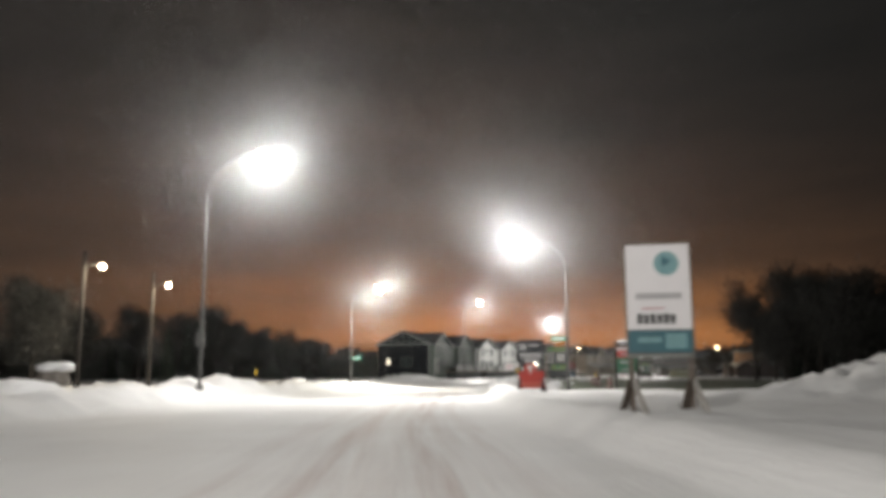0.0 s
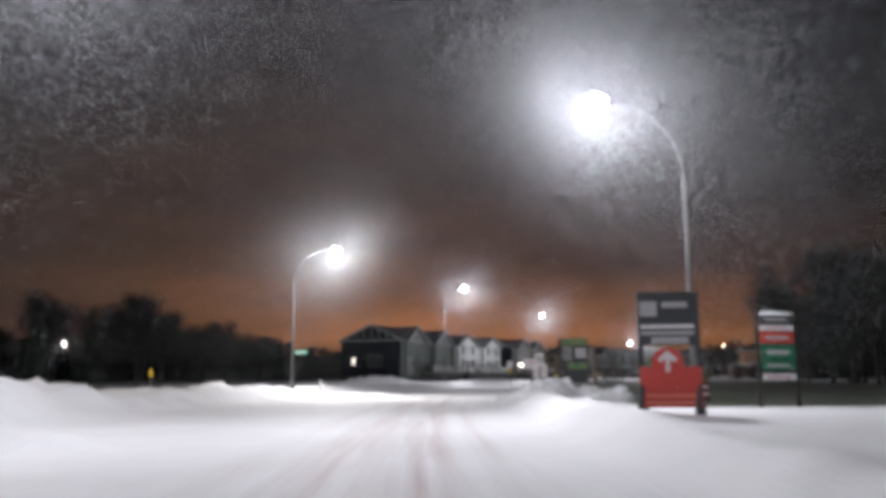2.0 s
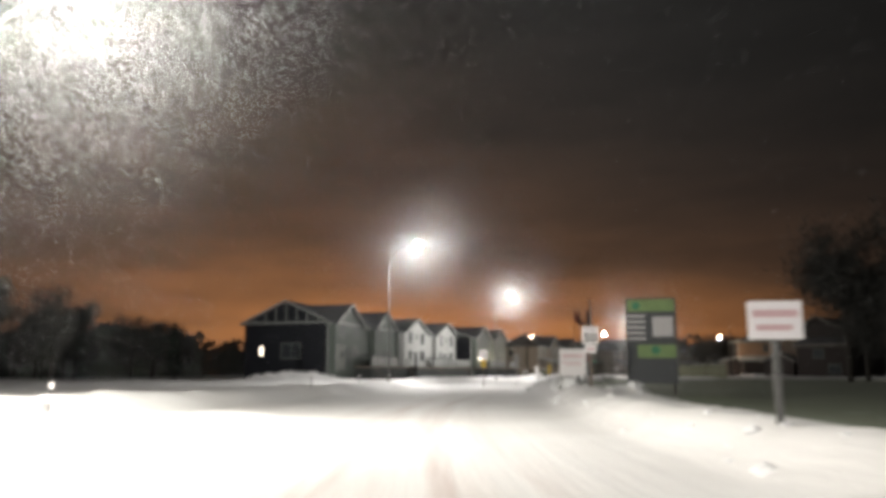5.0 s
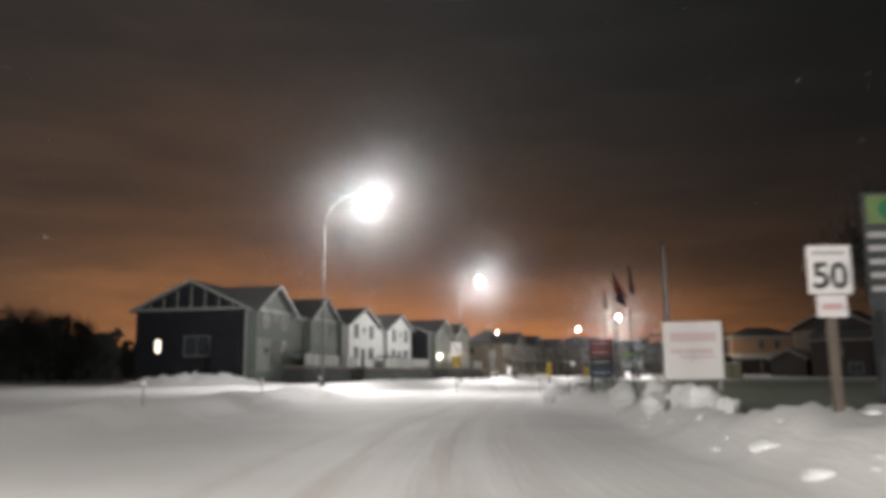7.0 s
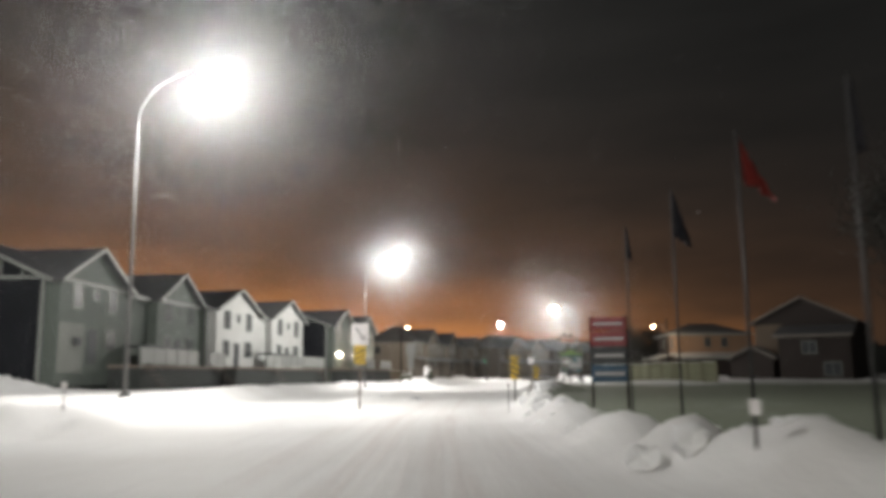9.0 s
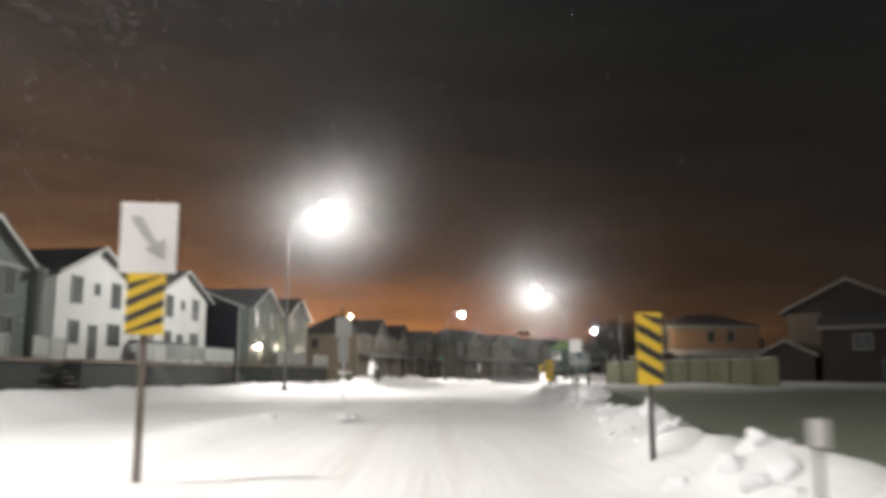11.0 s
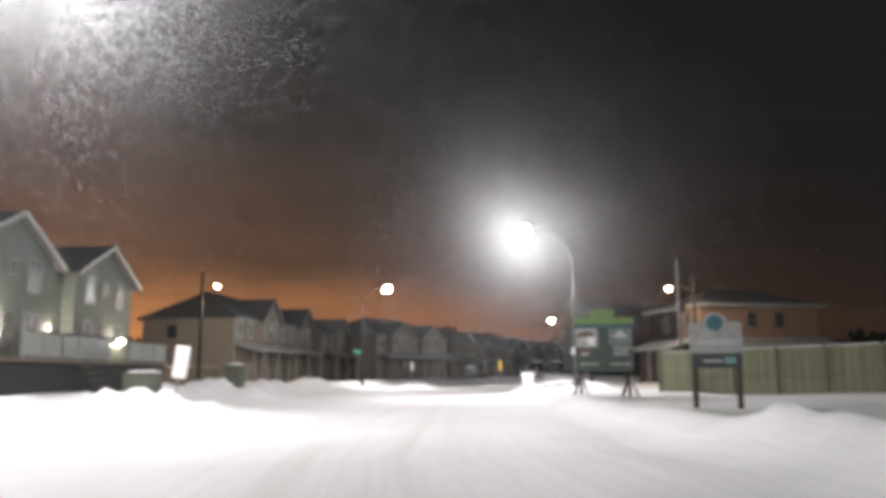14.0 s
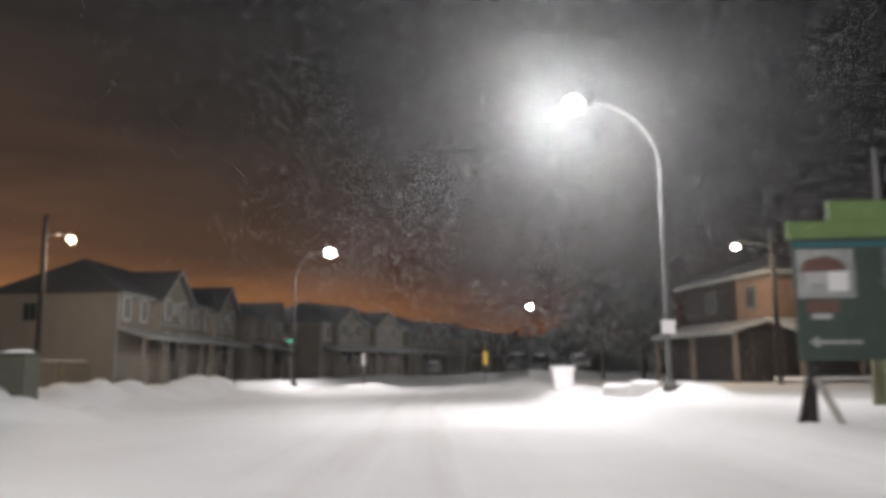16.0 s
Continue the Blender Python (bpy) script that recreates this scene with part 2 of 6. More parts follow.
def snow_ground():
    """Trodden snow: white, with brownish wheel tracks that follow the road and wind-packed unevenness."""
    m = bpy.data.materials.new("road_and_field_snow")
    m.use_nodes = True
    t = m.node_tree
    b = t.nodes["Principled BSDF"]
    b.inputs["Roughness"].default_value = 0.7
    co = t.nodes.new("ShaderNodeTexCoord")
    at = t.nodes.new("ShaderNodeAttribute")
    at.attribute_name = "track"
    big = t.nodes.new("ShaderNodeTexNoise")
    big.inputs["Scale"].default_value, big.inputs["Detail"].default_value = 0.22, 4
    mid = t.nodes.new("ShaderNodeTexNoise")
    mid.inputs["Scale"].default_value, mid.inputs["Detail"].default_value = 1.7, 5
    fin = t.nodes.new("ShaderNodeTexNoise")
    fin.inputs["Scale"].default_value, fin.inputs["Detail"].default_value = 14.0, 4
    lane = t.nodes.new("ShaderNodeAttribute")
    lane.attribute_name = "lane"
    mp = t.nodes.new("ShaderNodeMapping")
    mp.inputs["Scale"].default_value = (1.5, 0.05, 1.0)
    t.links.new(lane.outputs["Vector"], mp.inputs[0])
    for n in (big, fin):
        t.links.new(co.outputs["Object"], n.inputs["Vector"])
    t.links.new(mp.outputs[0], mid.inputs["Vector"])
    ramp = t.nodes.new("ShaderNodeValToRGB")
    ramp.color_ramp.elements[0].position, ramp.color_ramp.elements[0].color = 0.25, (0.77, 0.76, 0.76, 1)
    ramp.color_ramp.elements[1].position, ramp.color_ramp.elements[1].color = 0.7, (0.87, 0.87, 0.88, 1)
    t.links.new(big.outputs[0], ramp.inputs[0])
    dirt = t.nodes.new("ShaderNodeMix")
    dirt.data_type = "RGBA"
    dirt.inputs[7].default_value = (0.56, 0.47, 0.45, 1)
    t.links.new(ramp.outputs[0], dirt.inputs[6])
    fac = t.nodes.new("ShaderNodeMath")
    fac.operation, fac.use_clamp = "MULTIPLY", True
    sh = t.nodes.new("ShaderNodeMapRange")
    sh.inputs[1].default_value, sh.inputs[2].default_value, sh.inputs[3].default_value, sh.inputs[4].default_value = 0.35, 0.68, 0.0, 1.1
    t.links.new(mid.outputs[0], sh.inputs[0])
    t.links.new(at.outputs["Fac"], fac.inputs[0])
    t.links.new(sh.outputs[0], fac.inputs[1])
    t.links.new(fac.outputs[0], dirt.inputs[0])
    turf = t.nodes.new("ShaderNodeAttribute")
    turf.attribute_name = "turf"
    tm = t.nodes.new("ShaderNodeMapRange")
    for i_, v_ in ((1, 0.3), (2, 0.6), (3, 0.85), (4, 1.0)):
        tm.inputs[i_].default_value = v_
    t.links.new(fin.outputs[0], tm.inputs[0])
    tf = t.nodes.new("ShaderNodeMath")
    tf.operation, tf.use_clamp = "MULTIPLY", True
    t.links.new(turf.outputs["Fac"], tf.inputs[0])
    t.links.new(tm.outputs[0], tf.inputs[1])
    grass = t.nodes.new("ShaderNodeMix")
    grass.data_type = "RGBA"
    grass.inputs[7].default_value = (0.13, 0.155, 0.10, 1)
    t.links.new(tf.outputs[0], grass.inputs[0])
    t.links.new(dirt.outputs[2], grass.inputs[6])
    hs = t.nodes.new("ShaderNodeMath")
    hs.operation = "MULTIPLY_ADD"
    hs.inputs[1].default_value = 0.35
    t.links.new(fin.outputs[0], hs.inputs[0])
    t.links.new(mid.outputs[0], hs.inputs[2])
    t.links.new(grass.outputs[2], b.inputs["Base Color"])
    bp = t.nodes.new("ShaderNodeBump")
    bp.inputs["Strength"].default_value, bp.inputs["Distance"].default_value = 0.55, 0.08
    t.links.new(hs.outputs[0], bp.inputs["Height"])
    t.links.new(bp.outputs[0], b.inputs["Normal"])
    return m


# ---- mesh helpers ----
def link(name, bm, material, parent=None, label="", smooth=False):
    me = bpy.data.meshes.new(name)
    bm.to_mesh(me)
    bm.free()
    me.materials.append(material)
    if smooth:
        for p in me.polygons:
            p.use_smooth = True
    ob = new(name, me)
    if parent is not None:
        ob.parent = parent
    if label:
        ob["label"] = label
    return ob


def part(name, bm, material, parent, label="", smooth=False):
    return link(name, bm, material, parent, label, smooth)


def thing(name, m, label, category, group="", kind=""):
    e = new(name)
    e.empty_display_size = 0.3
    e.matrix_basis = m
    return tagged(e, label, category, group, kind)


def slab(bm, x0, x1, y0, y1, z0, z1, bevel=0.0):
    """An axis-aligned block, its edges bevelled if asked."""
    vs = [bm.verts.new((x, y, z)) for z in (z0, z1) for y in (y0, y1) for x in (x0, x1)]
    fs = [bm.faces.new([vs[i] for i in f]) for f in ((0, 2, 3, 1), (4, 5, 7, 6), (0, 1, 5, 4), (2, 6, 7, 3), (0, 4, 6, 2), (1, 3, 7, 5))]
    if bevel:
        es = {e for f in fs for e in f.edges}
        bmesh.ops.bevel(bm, geom=list(es), offset=bevel, segments=1, affect="EDGES", profile=0.5)
    return bm


def block(x0, x1, y0, y1, z0, z1, bevel=0.0):
    return slab(bmesh.new(), x0, x1, y0, y1, z0, z1, bevel)


def tube(bm, pts, radii, n=10, caps=True):
    """A round tube along points, with a radius at each."""
    pts = [Vector(p) for p in pts]
    rings = []
    for i, p in enumerate(pts):
        d = (pts[min(i + 1, len(pts) - 1)] - pts[max(i - 1, 0)]).normalized()
        a = d.cross(Vector((0.13, 0.97, 0.21))).normalized()
        b = d.cross(a)
        rings.append([bm.verts.new(p + radii[i] * (math.cos(2 * math.pi * k / n) * a + math.sin(2 * math.pi * k / n) * b)) for k in range(n)])
    for r0, r1 in zip(rings, rings[1:]):
        for k in range(n):
            bm.faces.new((r0[k], r0[(k + 1) % n], r1[(k + 1) % n], r1[k]))
    if caps:
        bm.faces.new(rings[0][::-1])
        bm.faces.new(rings[-1])
    return bm


def prism(bm, poly, y0, y1):
    """A polygon in x and z, drawn out from y0 to y1."""
    a = [bm.verts.new((x, y0, z)) for x, z in poly]
    b = [bm.verts.new((x, y1, z)) for x, z in poly]
    bm.faces.new(a)
    bm.faces.new(b[::-1])
    for i in range(len(poly)):
        j = (i + 1) % len(poly)
        bm.faces.new((a[j], a[i], b[i], b[j]))
    return bm


def disc(bm, cx, cz, r, y0, y1, n=24, sx=1.0):
    return prism(bm, [(cx + sx * r * math.cos(2 * math.pi * k / n), cz + r * math.sin(2 * math.pi * k / n)) for k in range(n)], y0, y1)


def blob(bm, c, size, seed, sub=3, rough=0.35, low=-0.4):
    """A lumpy heap of snow: a sphere pushed about by noise, its underside flattened."""
    g = bmesh.ops.create_icosphere(bm, subdivisions=sub, radius=1.0)
    for v in g["verts"]:
        p = v.co.copy()
        k = 1 + rough * noise.noise(p * 1.6 + Vector((seed * 7.1, seed, 0))) + rough * 0.5 * noise.noise(p * 4 + Vector((seed, 3, 1)))
        v.co = Vector((c[0] + p.x * k * size[0], c[1] + p.y * k * size[1], c[2] + max(p.z, low) * k * size[2]))
    return bm


def facing(x0, y0, x1, y1, z=0.0):
    """The pose of a board whose face runs from (x0, y0) to (x1, y1) as seen from its front: x along it, front towards -y, origin at its middle."""
    return pose((x0 + x1) / 2, (y0 + y1) / 2, z, 0, 0, math.degrees(math.atan2(y1 - y0, x1 - x0)))


# ---- ground: one sheet of snow, with the road, its banks and heaps ----
ROAD = [(0, -400), (0, -60), (0, 0), (-0.7, 20), (-0.6, 40), (0.3, 58), (1.8, 73), (4.1, 88), (7.0, 100), (10.6, 112), (14.5, 124), (20.4, 139.7), (27.2, 155.1), (33.6, 168.9), (60, 214), (88, 252), (122, 278), (205, 335), (700, 650)]


def dense_road():
    p = np.array(ROAD, float)
    out = []
    for i in range(len(p) - 1):
        p0, p1, p2, p3 = p[max(i - 1, 0)], p[i], p[i + 1], p[min(i + 2, len(p) - 1)]
        n = max(2, int(np.hypot(*(p2 - p1)) / 4))
        for k in range(n):
            u = k / n
            if 1 <= i < len(p) - 2:
                out.append(0.5 * ((2 * p1) + (-p0 + p2) * u + (2 * p0 - 5 * p1 + 4 * p2 - p3) * u ** 2 + (-p0 + 3 * p1 - 3 * p2 + p3) * u ** 3))
            else:
                out.append(p1 + (p2 - p1) * u)
    out.append(p[-1])
    return np.array(out)


CENTRE = dense_road()


def road_coords(x, y):
    """Signed offset from the lane's middle (right is positive) and the y of the nearest point of it."""
    best = np.full(x.shape, 1e18)
    s = np.zeros(x.shape)
    q = np.zeros(x.shape)
    for a, b in zip(CENTRE[:-1], CENTRE[1:]):
        d = b - a
        L2 = d @ d
        u = np.clip(((x - a[0]) * d[0] + (y - a[1]) * d[1]) / L2, 0, 1)
        px, py = a[0] + u * d[0], a[1] + u * d[1]
        dist = (x - px) ** 2 + (y - py) ** 2
        near = dist < best
        sg = np.sign(d[1] * (x - px) - d[0] * (y - py))
        best = np.where(near, dist, best)
        s = np.where(near, sg * np.sqrt(dist), s)
        q = np.where(near, py, q)
    return s, q


RNG = np.random.RandomState(5)
LAT = RNG.rand(64, 64)


def vnoise(x, y):
    """Smooth value noise in 0..1."""
    xi, yi = np.floor(x).astype(int), np.floor(y).astype(int)
    fx, fy = x - xi, y - yi
    fx, fy = fx * fx * (3 - 2 * fx), fy * fy * (3 - 2 * fy)
    g = lambda i, j: LAT[i % 64, j % 64]
    return (g(xi, yi) * (1 - fx) + g(xi + 1, yi) * fx) * (1 - fy) + (g(xi, yi + 1) * (1 - fx) + g(xi + 1, yi + 1) * fx) * fy


def step(a, b, x):
    t = np.clip((x - a) / (b - a), 0, 1)
    return t * t * (3 - 2 * t)


# heaps of ploughed snow: x, y, radius, height
# at the crossing and the first lamps
CROSSING_HEAPS = [(-11.7, 46.8, 2.0, 0.5), (-12.9, 50.6, 1.9, 0.42), (-14.2, 48.0, 2.2, 0.42), (-12.3, 58.1, 1.5, 0.34), (-13.1, 77.0, 1.5, 0.55), (-13.0, 41.0, 2.4, 0.35), (-17.5, 44.0, 2.2, 0.55), (-14.8, 52.0, 2.5, 0.5), (-8.5, 38.5, 2.0, 0.3), (-20.5, 40.0, 2.2, 0.6), (-12.0, 62.0, 3.0, 0.35), (14.0, 23.0, 4.2, 0.64), (17.5, 26.0, 5.0, 0.84), (22.0, 30.0, 7.0, 0.96), (16.0, 30.0, 4.0, 0.4), (4.6, 15.7, 3.0, 0.16)]
# along the bank by the boards and flags
BANK_HEAPS = [(-10.0, 70.0, 3.0, 0.3), (-4.5, 78.0, 3.2, 0.3), (10.2, 88.6, 1.3, 0.15), (11.6, 90.0, 1.2, 0.18), (9.6, 85.3, 1.2, 0.15), (13.2, 92.6, 1.2, 0.3), (13.5, 86.0, 2.0, 0.2), (9.9, 91.6, 1.0, 0.12), (10.6, 86.5, 1.0, 0.16), (12.8, 90.5, 1.4, 0.2), (-1.4, 100.0, 1.6, 0.5), (1.3, 109.4, 1.6, 0.45), (3.85, 118.8, 1.6, 0.45), (12.3, 105.1, 1.1, 0.12)]
# along the street past the duplexes
STREET_HEAPS = [(-6.6, 146.5, 4.0, 0.75), (-2.5, 147.0, 3.5, 0.55), (29.0, 148.4, 1.3, 0.72), (30.9, 147.6, 1.3, 0.3), (26.3, 172.4, 3.0, 0.45), (28.0, 174.3, 1.8, 0.28), (28.8, 176.0, 2.6, 0.4), (31.5, 152.5, 1.6, 0.12), (28.2, 143.5, 1.3, 0.15), (34.0, 157.5, 2.2, 0.12), (27.0, 178.0, 3.0, 0.35), (22.0, 168.0, 2.5, 0.3)]
# at the corner by the billboard and the taupe houses
CORNER_HEAPS = [(34.4, 192.2, 1.9, 0.62), (36.6, 193.5, 1.2, 0.35), (52.0, 185.8, 1.1, 0.62), (51.9, 191.0, 1.6, 0.3), (48.5, 192.0, 2.0, 0.12), (56.0, 216.0, 2.2, 0.45), (52.5, 214.0, 2.0, 0.3), (44.0, 206.0, 3.0, 0.45), (38.0, 199.0, 3.0, 0.4), (32.5, 190.0, 2.5, 0.35), (62.8, 213.0, 1.8, 0.4), (82.5, 252.5, 9.0, 0.5), (86.0, 240.0, 13.0, 0.8)]
# the tumbled heap at the corner of the crossing
CORNER_PILE = [(2.9, 57.2, 0.9, 0.26), (4.1, 57.6, 1.0, 0.38), (5.3, 58.3, 1.1, 0.42), (6.5, 59.2, 1.3, 0.5), (7.9, 59.4, 0.9, 0.34), (9.0, 58.4, 1.2, 0.5), (10.5, 57.8, 1.3, 0.48),
               (4.6, 60.3, 1.1, 0.3), (6.3, 61.8, 1.3, 0.24), (3.3, 59.3, 0.8, 0.24), (7.2, 57.3, 0.9, 0.3), (5.0, 56.3, 0.8, 0.24), (8.7, 60.7, 1.0, 0.22), (3.9, 62.4, 0.9, 0.24), (8.2, 57.6, 0.8, 0.3)]
HEAPS = CORNER_PILE + CROSSING_HEAPS + BANK_HEAPS + STREET_HEAPS + CORNER_HEAPS


def right_edge(q):
    return np.interp(q, [-60, 0, 45, 52, 66, 80, 100, 108, 112, 128, 133, 140, 152, 160, 175, 190, 260], [3.0, 3.0, 3.1, 3.2, 3.9, 4.1, 4.2, 2.7, 2.3, 2.5, 3.3, 3.7, 4.6, 4.6, 4.4, 3.9, 5.0])


def left_edge(q):
    return np.interp(q, [-60, 0, 30, 50, 70, 90, 110, 125, 150, 175, 200, 260], [-10, -10, -10.5, -10, -8.5, -7.6, -8.0, -9, -10.5, -12, -9, -8])


def ground_height(x, y):
    s, q = road_coords(x, y)
    eR, eL = right_edge(q), left_edge(q)
    n1, n2, n3 = vnoise(x * 0.45 + 9, y * 0.45), vnoise(x * 1.3 + 3, y * 1.3 + 7), vnoise(x * 3.1, y * 3.1 + 5)
    n0 = vnoise(x * 0.12 + 30, y * 0.12 + 11)
    h = np.zeros(x.shape)
    # verge level
    verge = 0.33 + 0.22 * n0
    slim = np.interp(q, [91, 98, 148, 157], [0, 1, 1, 0])
    h += verge * (step(eR - 0.15, eR + 1.1, s) * (1 - 0.6 * slim) + step(-eL - 0.3, -eL + 1.6, -s))
    h -= 0.28 * (1 - 0.6 * slim) * step(eR + 1.3, eR + 3.2, s) * np.interp(q, [42, 50, 155, 168], [0, 1, 1, 0])
    # ploughed ridges
    amp_r = np.interp(q, [-60, 0, 25, 38, 50, 62, 68, 78, 86, 100, 112, 130, 140, 155, 162, 172, 260], [0.12, 0.1, 0.12, 0.22, 0.22, 0.22, 0.12, 0.12, 0.16, 0.5, 0.5, 0.46, 0.4, 0.24, 0.1, 0.05, 0.25])
    lump = 0.35 + 0.75 * n2 + 0.35 * (n3 - 0.5)
    h += amp_r * lump * np.exp(-((s - eR - 0.85) / (0.75 - 0.22 * slim + 0.3 * n1)) ** 2)
    # second bank farther off the road, by the boards
    amp_2 = np.interp(q, [72, 79, 93, 98], [0, 0.22, 0.24, 0])
    h += amp_2 * (0.3 + 0.9 * n2 + 0.6 * (n3 - 0.5)) * np.exp(-((s - 7.2) / (0.9 + 0.4 * n1)) ** 2)
    amp_l = np.interp(q, [-60, 30, 50, 70, 90, 120, 140, 160, 260], [0.35, 0.45, 0.3, 0.3, 0.12, 0.12, 0.25, 0.3, 0.3])
    h += amp_l * lump * np.exp(-((s - eL + 1.4) / (1.0 + 0.4 * n1)) ** 2)
    # low ridge left between the lanes farther on
    amp_c = np.interp(q, [114, 124, 147, 154], [0, 0.26, 0.26, 0.0])
    h += amp_c * (0.4 + 0.9 * n2) * np.exp(-((s + 4.1 + 0.5 * (n1 - 0.5)) / 0.5) ** 2)
    h += 0.07 * np.interp(q, [118, 128, 147, 154], [0, 1, 1, 0]) * step(4.2, 4.7, -s)
    # wheel ruts and unevenness
    on = 1 - step(2.6, 3.4, np.abs(s))
    for c in (-1.15, 0.35, -2.3, 1.4):
        h -= 0.022 * on * np.exp(-((s - c - 0.18 * (n0 - 0.5)) / 0.22) ** 2)
    h += 0.03 * (n2 - 0.5) * (1 - 0.5 * on) + 0.10 * (n1 - 0.5) * step(3.0, 6.0, np.abs(s)) + 0.02 * (n3 - 0.5)
    for hx, hy, r, hh in HEAPS:
        d2 = ((x - hx) ** 2 + (y - hy) ** 2) / r ** 2
        h += hh * np.exp(-1.15 * d2 ** (1.7 if r < 2.3 else 1.0)) * (0.62 + 0.6 * n2 + 0.55 * (n3 - 0.5))
    # the land rolls off gently far away
    far = step(150, 900, np.hypot(x - 20, y - 90))
    h = h * (1 - far) + far * 0.4
    track = np.zeros(x.shape)
    for c, w, a in ((-1.15, 0.33, 1.0), (0.35, 0.36, 0.9), (-2.3, 0.25, 0.5), (1.4, 0.3, 0.45), (-0.4, 0.9, 0.3)):
        track += a * np.exp(-((s - c - 0.3 * (n0 - 0.5)) / w) ** 2)
    track *= np.interp(q, [0, 55, 75, 120, 135], [1.0, 1.0, 0.6, 0.5, 0.3])
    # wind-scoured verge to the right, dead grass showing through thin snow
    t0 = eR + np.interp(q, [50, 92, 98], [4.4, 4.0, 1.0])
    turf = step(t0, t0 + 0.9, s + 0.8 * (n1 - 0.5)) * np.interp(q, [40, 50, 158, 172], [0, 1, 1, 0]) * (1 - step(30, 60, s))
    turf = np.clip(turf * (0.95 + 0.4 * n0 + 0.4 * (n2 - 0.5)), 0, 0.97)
    return h, np.clip(track, 0, 1), s, q, turf


def axis(lo, hi, fine_lo, fine_hi, d):
    inner = list(np.arange(fine_lo, fine_hi + 1e-6, d))
    out, v, g = [], fine_hi, d
    while v < hi:
        g *= 1.22
        v += g
        out.append(min(v, hi))
    low, v, g = [], fine_lo, d
    while v > lo:
        g *= 1.22
        v -= g
        low.append(max(v, lo))
    return np.array(low[::-1] + inner + out)


def build_ground():
    gx, gy = axis(-2500, 2500, -24, 60, 0.34), axis(-1200, 3500, 2, 222, 0.34)
    X, Y = np.meshgrid(gx, gy)
    H, TR, LS, LQ, TF = ground_height(X, Y)
    nx, ny = len(gx), len(gy)
    me = bpy.data.meshes.new("ground")
    co = np.stack([X.ravel(), Y.ravel(), H.ravel()], 1).astype(np.float32)
    i = np.arange(nx * ny).reshape(ny, nx)
    quads = np.stack([i[:-1, :-1], i[:-1, 1:], i[1:, 1:], i[1:, :-1]], -1).reshape(-1, 4)
    me.vertices.add(len(co))
    me.vertices.foreach_set("co", co.ravel())
    me.loops.add(quads.size)
    me.loops.foreach_set("vertex_index", quads.ravel().astype(np.int32))
    me.polygons.add(len(quads))
    me.polygons.foreach_set("loop_start", np.arange(0, quads.size, 4, dtype=np.int32))
    me.update(calc_edges=True)
    me.polygons.foreach_set("use_smooth", np.ones(len(quads), dtype=bool))
    at = me.attributes.new("track", "FLOAT", "POINT")
    at.data.foreach_set("value", TR.ravel().astype(np.float32))
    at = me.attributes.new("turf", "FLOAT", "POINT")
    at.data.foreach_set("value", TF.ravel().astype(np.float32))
    at = me.attributes.new("lane", "FLOAT_VECTOR", "POINT")
    at.data.foreach_set("vector", np.stack([LS.ravel(), LQ.ravel(), 0 * LS.ravel()], 1).astype(np.float32).ravel())
    me.materials.append(snow_ground())
    ob = new("ground", me)
    tagged(ob, "snow-covered road with wheel tracks between ploughed banks and open snowy verges", "ground", kind="structure")


build_ground()


def gh(x, y):
    h, *_ = ground_height(np.array([float(x)]), np.array([float(y)]))
    return float(h[0])


